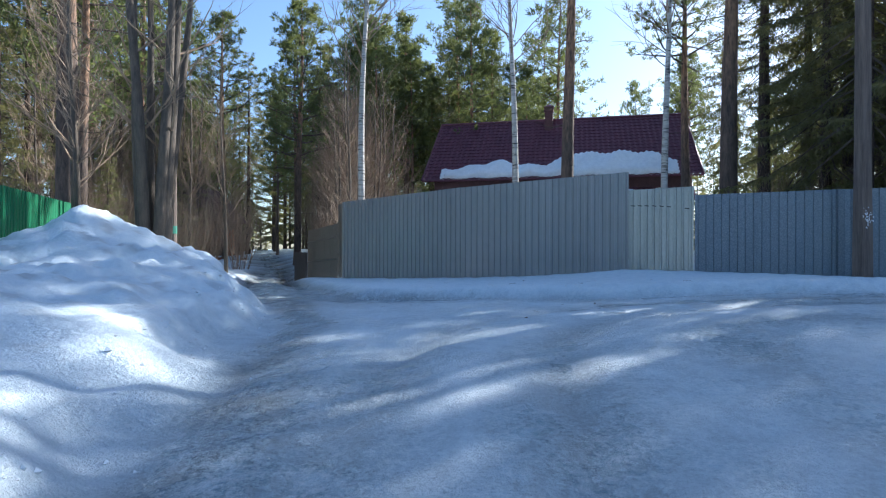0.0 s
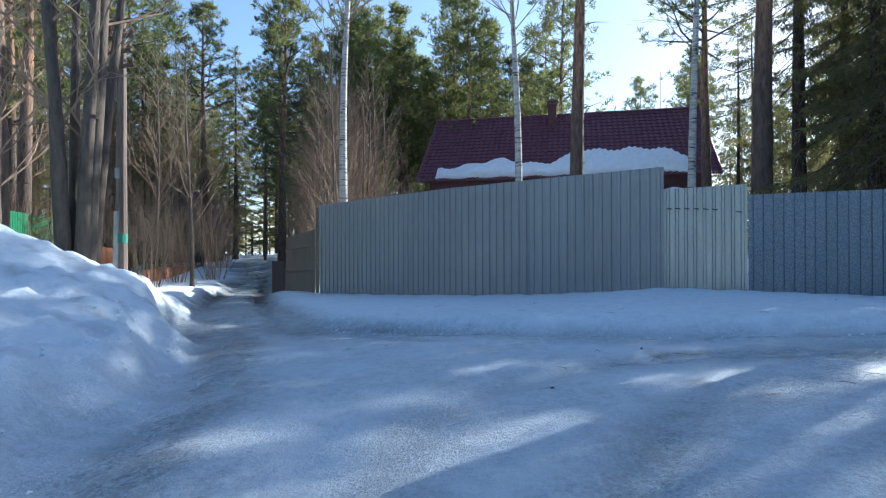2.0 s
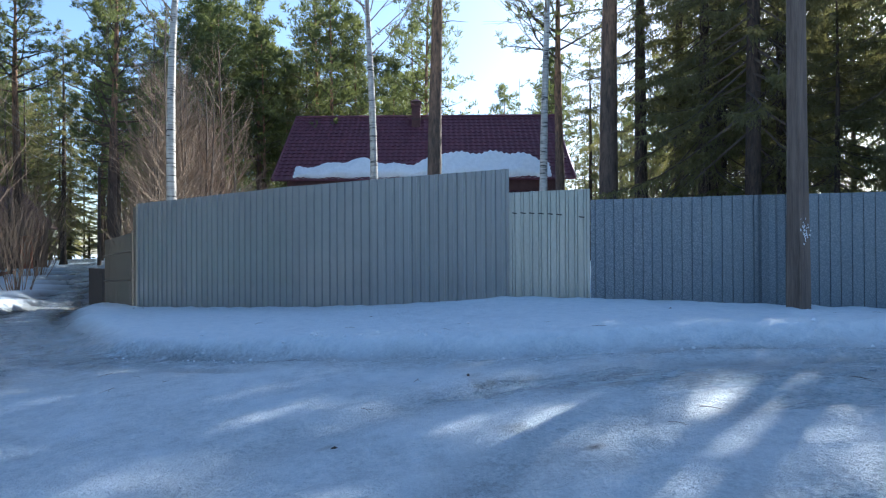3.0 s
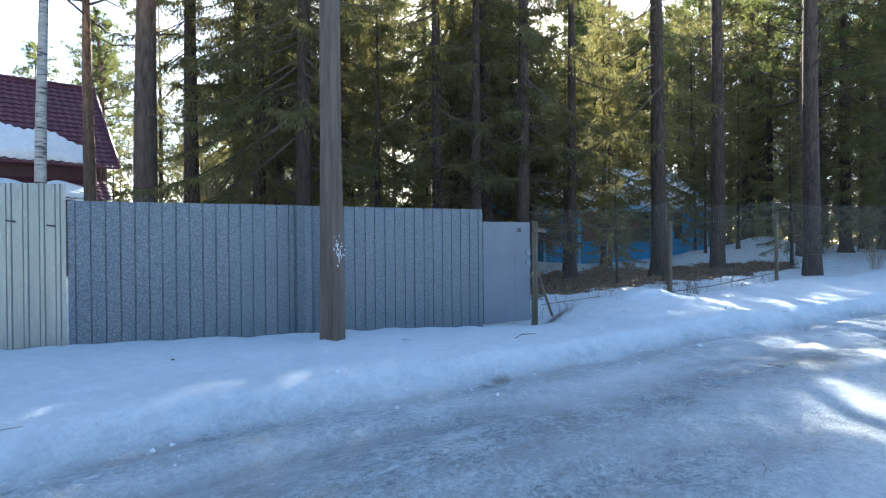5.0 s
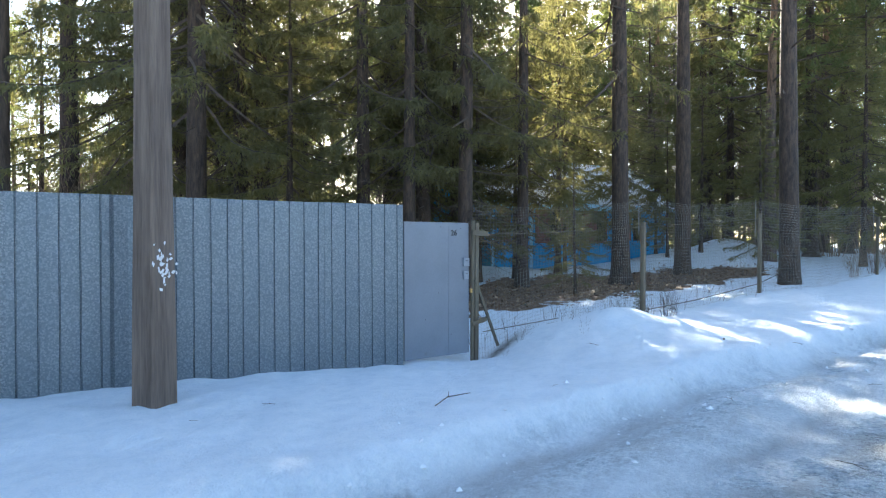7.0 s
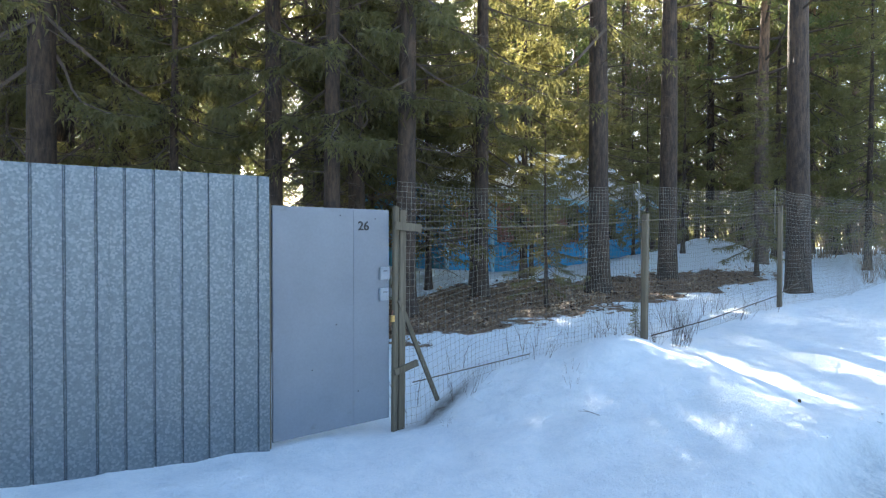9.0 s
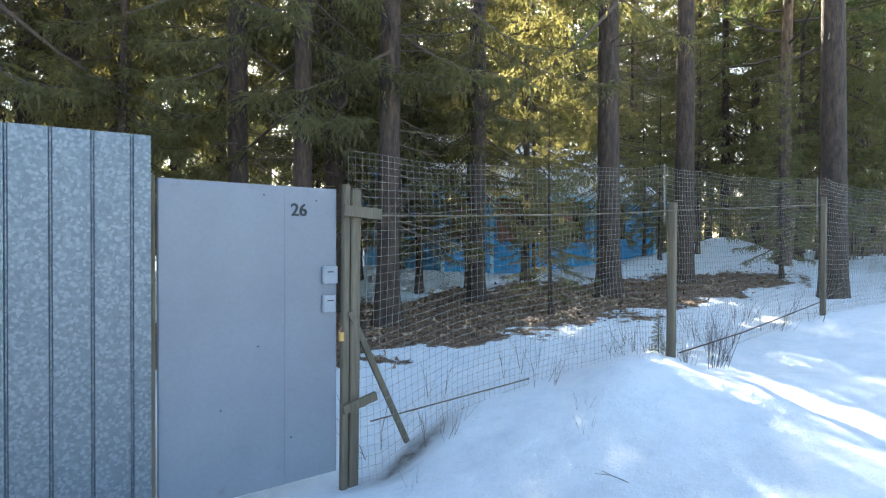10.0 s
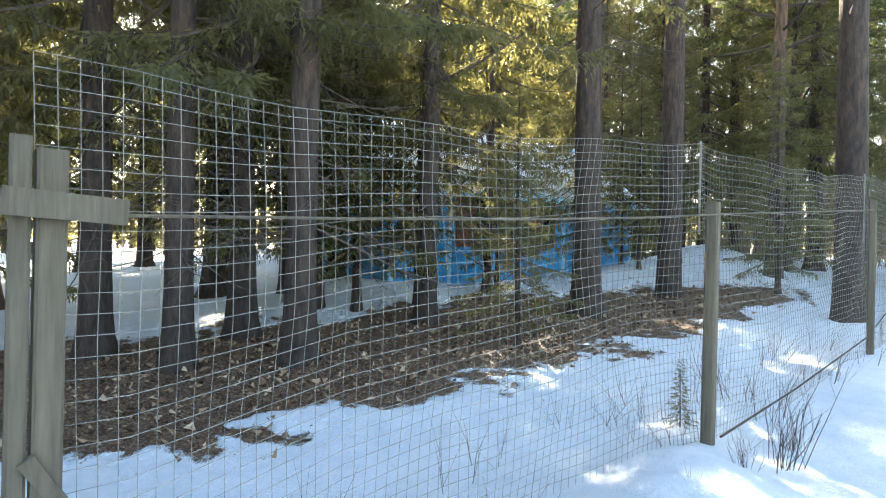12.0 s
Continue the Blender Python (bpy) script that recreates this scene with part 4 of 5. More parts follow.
for x, y, s in ((-14.2, 28.5, 0.9), (-13.2, 19.2, 0.7), (-16.6, 31.5, 1.0), (-17.5, 36, 1.0), (-8.6, 34.5, 1.2), (-7.2, 31.5, 1.3), (-6.4, 26.5, 1.1), (-10.5, 39, 1.3), (-19, 28, 1.3), (-22, 33, 1.4), (-4.2, 28, 1.1), (-19.5, 41, 1.2), (-12.5, 47, 1.4),
                (-9.0, 48, 1.4), (-21, 50, 1.4), (14.5, 22.0, 0.9), (16.0, 23.5, 0.9), (19, 25, 1.0), (-15.6, 20.5, 0.8), (-13.4, 31, 1.1), (-15.5, 26.8, 1.0), (-17.0, 25.0, 1.2), (-16.5, 39.0, 1.3), (-20.5, 44, 1.4), (-23.5, 40, 1.5), (-24, 36, 1.4), (-5.5, 24.6, 1.0), (-8.0, 37, 1.4), (-6.0, 34, 1.4), (-5.0, 37, 1.4),
                (-11.5, 44, 1.4), (-18.5, 22.5, 1.3), (-17.6, 19.5, 1.0), (-26, 52, 1.6), (-21.5, 30, 1.3), (29, 22, 1.2), (36, 14, 1.2), (38, 3, 1.2), (42, 9, 1.4), (45, 1, 1.4), (34, 5.5, 0.8), (17.5, 24, 1.1), (14.8, 25, 1.1), (16.2, 25.6, 1.1), (13.0, 23.6, 0.95), (26.3, 4.9, 0.22), (27.4, 4.4, 0.25), (28.6, 3.9, 0.28), (30.0, 3.4, 0.3), (31.5, 2.9, 0.3)):
    place(shrub_a, x, y, s)


def sun_gap(x, y):
    """Clear of the swathe through which the sun reaches the road."""
    dx, dy = x - 13.5, y - 4
    run, side = dx * 0.81 + dy * 0.59, dx * 0.59 - dy * 0.81
    return not (12 < run < 40 and -3.0 < side < 5.5)


for i in range(24):
    x, y = rnd(34, 58), rnd(-1, 24)
    if y > 4 - (x - 34) * 0.35:
        place(shrub_a, x, y, rnd(0.8, 1.4))
for i in range(12):
    x, y = rnd(33, 52), rnd(6, 26)
    if sun_gap(x, y):
        place(bare_a, x, y, rnd(0.8, 1.2))

# woods behind and around
far_pine = settle(make_pine("pine_tree", 22, 0.22, 0.32, 36, 14, 0.52, 14, M_PINE_BARK, "tall Scots pine in the woods", stubs=5, fine_wood=False), -6, 58)
far_pine2 = settle(make_pine("pine_tree", 24, 0.23, 0.42, 34, 14, 0.52, 14, M_PINE_BARK, "tall Scots pine with a high crown", stubs=5, fine_wood=False), 8, 60)
far_spruce = settle(make_spruce("spruce_tree", 20, 0.18, 1.4, 80, 3.3, "dark Norway spruce in the woods", 0.22, 0.72, 3), -26, 40)
for x, y, k in ((19.8, 43.2, 0.9), (22.0, 45.5, 1.0)):
    place(far_spruce, x, y, k)


def woods(count, x0, x1, y0, y1, keep, gap=2.6):
    made = []
    tries = 0
    while len(made) < count and tries < 4000:
        tries += 1
        x, y = rnd(x0, x1), rnd(y0, y1)
        if not keep(x, y) or (10 < math.degrees(math.atan2(x, y)) < 27 and rnd(0, 1) < 0.85) or any((x - a) ** 2 + (y - b) ** 2 < gap ** 2 for a, b in made):
            continue
        made.append((x, y))
        k = rnd(0, 1)
        place(far_pine if k < 0.4 else far_pine2 if k < 0.66 else far_spruce, x, y, rnd(0.75, 1.08))


def off_road(x, y):
    lane = abs(line_dist(np.array([x]), np.array([y]), RUT_B)[0][0])
    road = abs(line_dist(np.array([x]), np.array([y]), RUT_A)[0][0])
    return lane > 4 and road > 9


woods(80, -45, 55, 51, 92, off_road)
woods(22, -12, 8, 47, 60, off_road, 2.2)
woods(44, 46, 78, 14, 52, lambda x, y: abs((x - 13.5) * 0.59 - (y - 4) * 0.81) < 12, 2.0)
woods(46, -60, -17, 8, 52, lambda x, y: off_road(x, y) and x < -17 - (y - 8) * 0.12)
woods(70, 33, 72, -4, 52, lambda x, y: off_road(x, y) and sun_gap(x, y) and not (28 < x < 36 and 8 < y < 18))
woods(16, -40, 60, -50, -14, off_road, 4)
woods(22, -44, -12, 66, 86, lambda x, y: True, 2.2)


def far_woods():
    """The closed edge of the forest all round, far off."""
    b, w = Build(), Build()
    for i in range(620):
        a = 6.2832 * i / 620 + rnd(-0.02, 0.02)
        r = rnd(82, 130)
        x, y = 4 + r * math.sin(a), 8 + r * math.cos(a)
        z = gz(x, y)
        h = rnd(13, 24) if i % 3 else rnd(4, 9)
        w.tube([(x, y, z - 0.3), (x, y, z + h)], [0.2, 0.04], 4)
        for k in range(150):
            f = rnd(0.04, 1) ** 0.8
            reach = (1.05 - f) * h * 0.19 + 0.3
            t = rnd(0, 6.28)
            d = Vector((math.cos(t), math.sin(t), rnd(-0.5, 0.15))) * reach * rnd(0.6, 1.1)
            b.blade(Vector((x, y, z + h * f)), d, d.cross(Vector((rnd(-.4, .4), rnd(-.4, .4), 1))).normalized() * reach * 0.24)
    tagged(new("far_woods", b.mesh("far_woods", M_SPRUCE_NEEDLE)), "distant closed wall of dark conifer forest", "forest", kind="stuff")
    tagged(new("far_trunks", w.mesh("far_trunks", M_SPRUCE_BARK)), "distant dark conifer trunks of the forest", "forest", kind="stuff")


far_woods()


# ---- gate and wire fence ----
def local(root):
    return root.matrix_world.inverted()


def lay(root, ob, m=None):
    """Put a part built in world metres under its thing."""
    ob.matrix_local = local(root) @ (m if m is not None else Matrix())
    return ob


def post(b, x, y, z0, z1, w, turn, chamfer=0.008, lean=(0, 0)):
    b.box((-w / 2, -w / 2, 0), (w / 2, w / 2, z1 - z0), Matrix.Translation((x, y, z0)) @ Matrix.Rotation(math.radians(turn), 4, 'Z') @ Matrix.Rotation(lean[0], 4, 'X') @ Matrix.Rotation(lean[1], 4, 'Y'), chamfer)


FENCE_TURN = math.degrees(math.atan2(G1[1] - G0[1], G1[0] - G0[0]))
GW_LEN = math.hypot(G1[0] - G0[0], G1[1] - G0[1])
gate = thing("gate", (*G0, 0.70), "closed grey-blue painted sheet metal gate numbered 26", "gate", turn=FENCE_TURN)


def gate_leaf():
    b = Build()
    b.box((0.0, -0.015, 0.0), (GW_LEN, 0.015, 1.945), None, 0.006)
    return b


leaf = part("leaf", gate_leaf(), M_GATE, gate)
b = Build()
b.box((GW_LEN * 0.665, -0.0185, 0.01), (GW_LEN * 0.665 + 0.035, -0.015, 1.93))
part("seam", b, M_GATE, leaf)
for z in (0.0, 1.87):
    b = Build()
    b.box((0.02, 0.016, z), (GW_LEN - 0.02, 0.05, z + 0.05))
    part("frame_bar", b, M_GATE, gate)
for k, z in enumerate((1.30, 1.105)):
    b = Build()
    b.box((GW_LEN - 0.115, -0.045, z), (GW_LEN - 0.005 - 0.012 * k, -0.0155, z + 0.115), None, 0.008)
    box = part("lock_box", b, M_BOXGREY, gate, "small pale grey metal lock box")
    s = Build()
    s.box((GW_LEN - 0.085, -0.048, z + 0.075), (GW_LEN - 0.04, -0.0445, z + 0.082))
    part("slot", s, M_BLACK, box)
digits = bpy.data.curves.new("number", 'FONT')
digits.body = "26"
digits.size, digits.extrude, digits.offset = 0.115, 0.003, 0.0015
tmp = bpy.data.objects.new("number_text", digits)
num_mesh = bpy.data.meshes.new_from_object(tmp)
bpy.data.objects.remove(tmp)
num_mesh.materials.clear()
num_mesh.materials.append(M_BLACK)
num = part("number", num_mesh, M_BLACK, gate, "black house number 26")
num.matrix_local = pose(GW_LEN - 0.335, -0.019, 1.755, 90)
b = Build()
for x, z in ((0.62, 1.88), (0.98, 1.86), (0.58, 0.92), (0.35, 0.55), (0.80, 0.30)):
    b.tube([(x, -0.0155, z), (x, -0.019, z)], [0.006, 0.004], 6)
part("rivets", b, M_BLACK, gate)
lockthing = thing("padlock", (G1[0] + 0.02, G1[1] - 0.05, 1.60), "brass padlock hanging on the gate chain", "padlock", turn=FENCE_TURN)
b = Build()
b.box((-0.035, -0.018, 0), (0.035, 0.018, 0.06), None, 0.008)
part("body", b, M_BRASS, lockthing)
b = Build()
b.tube([(0.022 * math.cos(a), 0, 0.06 + 0.045 * math.sin(a)) for a in [math.pi * i / 8 for i in range(9)]], [0.006] * 9, 6)
part("shackle", b, M_REDBROWN, lockthing)

gatepost = thing("gate_post", (12.98, 9.85, gz(12.98, 9.85)), "weathered grey wooden gate post with crosspieces and brace", "post")
for x, y, w, z1 in ((12.905, 9.825, 0.05, 2.68), (12.978, 9.812, 0.075, 2.65)):
    b = Build()
    post(b, x, y, 0.35, z1, w, FENCE_TURN, lean=(0, 0.01))
    lay(gatepost, part("post", b, M_OLDWOOD, gatepost))
u = Vector((math.cos(math.radians(FENCE_TURN)), math.sin(math.radians(FENCE_TURN)), 0))
v = Vector((u.y, -u.x, 0))


def plank(root, name, p, q, w, t, material):
    """A plank from p to q, w high and t thick, facing the road."""
    b = Build()
    p, q = Vector(p), Vector(q)
    d = (q - p).normalized()
    up = v.cross(d).normalized()
    pts = []
    for end in (p, q):
        for a, c in ((1, 1), (1, -1), (-1, -1), (-1, 1)):
            pts.append(end + up * a * w / 2 + v * c * t / 2)
    b.v.extend(x.to_tuple() for x in pts)
    b.f.extend([(0, 1, 2, 3), (7, 6, 5, 4), (0, 4, 5, 1), (1, 5, 6, 2), (2, 6, 7, 3), (3, 7, 4, 0)])
    return lay(root, part(name, b, material, root))


P1 = Vector((12.945, 9.83, 0))
plank(gatepost, "crosspiece", P1 + v * 0.07 + Vector((0, 0, 2.50)) - u * 0.06, P1 + v * 0.07 + u * 0.24 + Vector((0, 0, 2.48)), 0.075, 0.03, M_OLDWOOD)
plank(gatepost, "crosspiece", P1 + v * 0.07 + Vector((0, 0, 1.13)) - u * 0.06, P1 + v * 0.07 + u * 0.20 + Vector((0, 0, 1.19)), 0.06, 0.03, M_OLDWOOD)
plank(gatepost, "brace", P1 + v * 0.05 + Vector((0, 0, 1.80)), (13.62, 9.76, 0.66), 0.042, 0.03, M_OLDWOOD)
leftpost = thing("gate_post", (11.785, 10.262, gz(11.785, 10.262)), "narrow weathered wooden post beside the gate", "post")
b = Build()
post(b, 11.785, 10.285, 0.35, 2.66, 0.05, FENCE_TURN)
lay(leftpost, part("post", b, M_OLDWOOD, leftpost))

MESH_LINE = [(12.98, 9.86), (16.44, 8.34), (20.36, 6.82), (27.0, 4.4)]
MESH_TOP = [2.91, 3.12, 3.28, 3.4]
wire_fence = thing("wire_fence", (*MESH_LINE[0], gz(*MESH_LINE[0])), "square-mesh wire fence on weathered wooden posts", "fence")


def mesh_span(a, c, ta, tb, cell, fat):
    """One span of welded wire mesh with a slight sag and bulge."""
    a, c = Vector((*a, 0)), Vector((*c, 0))
    d = c - a
    ln = d.length
    nrm = Vector((d.y, -d.x, 0)).normalized()
    ph = rnd(0, 6)

    runs = np.linspace(0, 1, 25)
    lows = ground_z(a.x + d.x * runs, a.y + d.y * runs) - 0.12

    def spot(s, h):
        f = s / ln
        top = ta + (tb - ta) * f - 0.07 * math.sin(math.pi * f) + 0.012 * math.sin(s * 5 + ph)
        q = a + d * f
        low = float(np.interp(f, runs, lows))
        p = q + nrm * (0.03 * math.sin(s * 2.1 + h * 7 + ph) + 0.015 * math.sin(s * 5.3 - h * 11))
        return Vector((p.x + 0.006 * math.sin(h * 17 + s * 3), p.y, low + (top - low) * h))
    n_v, n_h = int(ln / cell), int(2.1 / cell)
    b = Build()
    for i in range(n_v + 1):
        s = ln * i / n_v
        b.tube([spot(s, k / 6) for k in range(7)], [fat] * 7, 3)
    for j in range(n_h + 1):
        h = 1 - (1 - j / n_h) ** 1.12
        m = int(ln / 0.25)
        b.tube([spot(ln * i / m, h) for i in range(m + 1)], [fat] * (m + 1), 3)
    return b


for i, (cell, fat) in enumerate(((0.055, 0.0014), (0.056, 0.0016), (0.07, 0.002))):
    span = lay(wire_fence, part("wire_mesh", mesh_span(MESH_LINE[i], MESH_LINE[i + 1], MESH_TOP[i], MESH_TOP[i + 1], cell, fat), M_WIRE, wire_fence))
for i in (1, 2, 3):
    x, y = MESH_LINE[i]
    b = Build()
    post(b, x, y - 0.06, gz(x, y) - 0.3, (2.72, 3.0, 3.1)[i - 1], (0.082, 0.075, 0.075)[i - 1], FENCE_TURN + 8, 0.012, (rnd(-0.02, 0.02), rnd(-0.015, 0.015)))
    lay(wire_fence, part("post", b, M_OLDWOOD, wire_fence))
    b = Build()
    b.tube([(x + 0.04, y + 0.02, 2.5), (x + 0.045, y + 0.02, MESH_TOP[i] + 0.03)], [0.008, 0.008], 5)
    lay(wire_fence, part("rod", b, M_WIRE, wire_fence))
b = Build()
line = [(13.05, 9.80, 2.47)] + [(13.05 + 3.4 * f, 9.80 - 1.58 * f, 2.47 - 0.02 * math.sin(math.pi * f) + 0.16 * f) for f in (0.25, 0.5, 0.75)] + [(16.47, 8.19, 2.64), (20.34, 6.75, 2.88)]
b.tube(line, [0.006] * len(line), 5)
lay(wire_fence, part("tension_wire", b, M_OLDWOOD, wire_fence))
b = Build()
b.tube([(16.5, 8.2, 1.10), (18.0, 7.66, 1.18), (20.3, 6.8, 1.40), (21.5, 6.4, 1.62)], [0.009, 0.008, 0.008, 0.007], 5)
lay(wire_fence, part("fallen_pole", b, M_DEAD, wire_fence))
b = Build()
b.tube([(13.15, 9.78, 0.98), (14.6, 9.15, 1.08)], [0.006, 0.006], 5)
lay(wire_fence, part("bottom_wire", b, M_OLDWOOD, wire_fence))

# ---- bushes and stalks along the wire fence ----
bush = settle(make_shrub("bare_bush", 1.0, 15, 2, "leafless bush with many thin dark stems by the fence", M_DEAD, 0.0042, 0.3, 2), 16.3, 7.85)
place(bush, 16.0, 8.05, 0.45)
place(bush, 16.7, 7.75, 0.4)
stalk = settle(make_shrub("dry_stalks", 0.75, 3, 1, "thin dry bare stalks sticking out of the snow", M_DEAD, 0.0038, 0.7, 3), 14.4, 9.0)
for i in range(30):
    f = rnd(0.02, 1.0) ** 1.2
    x, y = 13.5 + 7.2 * f, 9.55 - 2.9 * f + rnd(-0.25, 1.0) + 0.1
    place(stalk, x, y, rnd(0.5, 1.4))
for x, y in ((13.6, 8.3), (14.0, 8.5), (15.2, 8.25), (12.9, 9.2)):
    place(stalk, x, y, rnd(0.3, 0.5))

# ---- poles ----
pole = thing("utility_pole", (8.50, 10.68, gz(8.50, 10.68) - 0.02), "weathered grey-brown squared utility pole with paper scraps", "utility pole", turn=18)
b = Build()
hw = 0.168
ring = [(-hw + .03, -hw * .85), (hw - .03, -hw * .85), (hw, -hw * .85 + .03), (hw, hw * .85 - .03), (hw - .03, hw * .85), (-hw + .03, hw * .85), (-hw, hw * .85 - .03), (-hw, -hw * .85 + .03)]
TAPER = (1.0, 0.95, 0.86, 0.80, 0.775, 0.755, 0.735, 0.715, 0.70)
for k, f in enumerate(TAPER):
    b.v.extend((x * f, y * f, -0.4 + k * 1.2) for x, y in ring)
    if k:
        b.f.extend((8 * k - 8 + i, 8 * k - 8 + (i + 1) % 8, 8 * k + (i + 1) % 8, 8 * k + i) for i in range(8))
b.f.append(tuple(64 + i for i in range(8)))
shaft = part("shaft", b, M_POLEWOOD, pole)
b = Build()
for i in range(34):
    x, z = random.gauss(-0.02, 0.07), 1.36 + random.gauss(0, 0.11)
    if abs(x) > 0.16:
        continue
    w, h, a = rnd(0.012, 0.04), rnd(0.008, 0.03), rnd(0, 3)
    y = -hw * .85 * float(np.interp((z + 0.4) / 1.2, range(9), TAPER)) - 0.004 - rnd(0, 0.002)
    b.face(*[(x + math.cos(a + t) * w * s, y, z + math.sin(a + t) * h * s * 1.3) for t, s in ((0, 1), (1.4, 0.7), (3.1, 1), (4.4, 0.8))][::-1])
tagged(part("paper_scraps", b, M_PAPER, shaft, "torn white paper scraps"), kind="stuff")

lane_pole = thing("utility_pole", (-11.7, 19.8, gz(-11.7, 19.8)), "grey utility pole with crossarms and insulators", "utility pole", turn=-20)
b = Build()
b.tube([(0, 0, -0.3), (0, 0, 4), (0.03, 0, 9.2)], [0.20, 0.165, 0.12], 10)
shaft = part("shaft", b, M_POLEWOOD, lane_pole)
b = Build()
b.tube([(-0.06, -0.17, -0.3), (-0.02, -0.15, 2.6)], [0.11, 0.09], 8)
part("stub", b, M_CONCRETE, lane_pole, "pale concrete footing stub")
b = Build()
b.tube([(0, 0, 1.55), (0, 0, 1.85)], [0.200, 0.198], 12)
part("band", b, M_GREENBAND, lane_pole, "dark green band")
b = Build()
b.face((-0.11, -0.172, 3.7), (0.11, -0.172, 3.7), (0.11, -0.172, 4.05), (-0.11, -0.172, 4.05))
part("plate", b, M_BOXGREY, lane_pole, "small pale number plate")
for z, w in ((7.45, 0.72), (7.95, 0.6), (8.45, 0.72), (8.95, 0.6)):
    b = Build()
    b.box((-w, -0.16, z - 0.05), (w, -0.05, z + 0.05), None, 0.01)
    arm = part("crossarm", b, M_DARKWOOD, lane_pole)
    for x in (-w + 0.1, -w + 0.42, w - 0.42, w - 0.1):
        s = Build()
        s.tube([(x, -0.1, z + 0.05), (x, -0.1, z + 0.1), (x, -0.1, z + 0.13), (x, -0.1, z + 0.2), (x, -0.1, z + 0.23)], [0.012, 0.012, 0.045, 0.05, 0.025], 8)
        part("insulator", s, M_PORCELAIN, arm)
far_pole = thing("utility_pole", (-19.2, 56.0, gz(-19.2, 56)), "thin grey utility pole far down the lane", "utility pole", turn=-20)
b = Build()
b.tube([(0, 0, -0.3), (0, 0, 8.6)], [0.16, 0.11], 8)
part("shaft", b, M_POLEWOOD, far_pole)
for z in (7.6, 8.2):
    b = Build()
    b.box((-0.65, -0.06, z - 0.04), (0.65, 0.06, z + 0.04))
    part("crossarm", b, M_DARKWOOD, far_pole)


def cable(p, q, sag, r=0.006):
    root = thing("cable", p, "thin overhead power cable between poles", "cable", "overhead cables")
    b = Build()
    p, q = Vector(p), Vector(q)
    pts = [p.lerp(q, i / 14) - Vector((0, 0, sag * 4 * (i / 14) * (1 - i / 14))) for i in range(15)]
    b.tube(pts, [r] * 15, 4)
    lay(root, part("wire", b, M_CABLE, root))


LP, FP = lane_pole.matrix_world, far_pole.matrix_world
for x, z, x2, z2 in ((-0.62, 7.68, -0.55, 7.66), (0.62, 7.68, 0.55, 7.66), (-0.5, 8.18, -0.3, 8.26), (0.5, 8.18, 0.3, 8.26), (-0.62, 8.68, -0.6, 8.3), (0.62, 8.68, 0.6, 8.3)):
    cable(LP @ Vector((x, -0.1, z)), FP @ Vector((x2, 0, z2)), rnd(0.6, 1.1))


# ---- house with the dark red roof ----
R0, R1 = Vector((-2.0, 44.3, 11.45)), Vector((16.0, 40.7, 11.45))
ru = (R1 - R0).normalized()
rn = Vector((ru.y, -ru.x, 0)).normalized()
RL = (R1 - R0).length
H0 = gz(7, 42)
red_house = thing("house", (*(R0 + ru * RL / 2).to_tuple()[:2], H0), "large house with steep dark red metal-tile roof under melting snow", "house")
HM = Matrix(((ru.x, rn.x, 0, R0.x), (ru.y, rn.y, 0, R0.y), (0, 0, 1, 0), (0, 0, 0, 1)))     # x along the ridge, y towards the road, z up
RUN, EAVE = 3.9, 6.55


def tiled(width, run, z_top, z_low, rows, pitch=0.36, flare=0.0):
    """Metal roof tiles: stepped rows with a rolling wave across."""
    cols = int(width / pitch) * 6
    bl = Build()
    sl = Vector((0, run, z_low - z_top))
    nrm = Vector((0, z_top - z_low, run)).normalized()
    vs, per = [], 0
    for r in range(rows):
        for e in (0.0, 0.999):
            per = cols + 1
            for c in range(cols + 1):
                x = width * c / cols
                h = 0.028 * math.sin(2 * math.pi * x / pitch) + 0.045 * e
                t = (r + e) / rows
                p = Vector((x + flare * t * (2 * x / width - 1), 0, z_top)) + sl * t + nrm * h
                vs.append(p.to_tuple())
    bl.v = vs
    for r in range(rows * 2 - 1):
        for c in range(cols):
            k = r * per + c
            bl.f.append((k, k + per, k + per + 1, k + 1))
    return bl


roof = part("roof", tiled(RL, RUN, 11.45, EAVE, 18, flare=0.6), M_ROOF, red_house, "dark red metal tile roof", smooth=False)
lay(red_house, roof, HM)
b = Build()
b.v = [(0, 0, 11.40), (RL, 0, 11.40), (RL, -RUN, EAVE), (0, -RUN, EAVE), (0, 0, 11.28), (RL, 0, 11.28), (RL, -RUN, EAVE - .12), (0, -RUN, EAVE - .12)]
b.f = [(0, 1, 2, 3), (7, 6, 5, 4), (0, 3, 7, 4), (1, 5, 6, 2), (2, 6, 7, 3)]
lay(red_house, part("rear_roof", b, M_ROOF, red_house), HM)
b = Build()
b.tube([(-0.05, 0, 11.47), (RL + 0.05, 0, 11.47)], [0.11, 0.11], 8)
part("ridge_cap", b, M_ROOF, roof)
for x in (0.0, RL):
    b = Build()
    for sg in (1, -1):
        b.tube([(x, 0, 11.46), (x + (0.6 if x else -0.6) * (sg > 0), sg * (RUN + 0.05), EAVE)], [0.09, 0.09], 4)
    lay(red_house, part("verge", b, M_ROOF, red_house), HM)
b = Build()
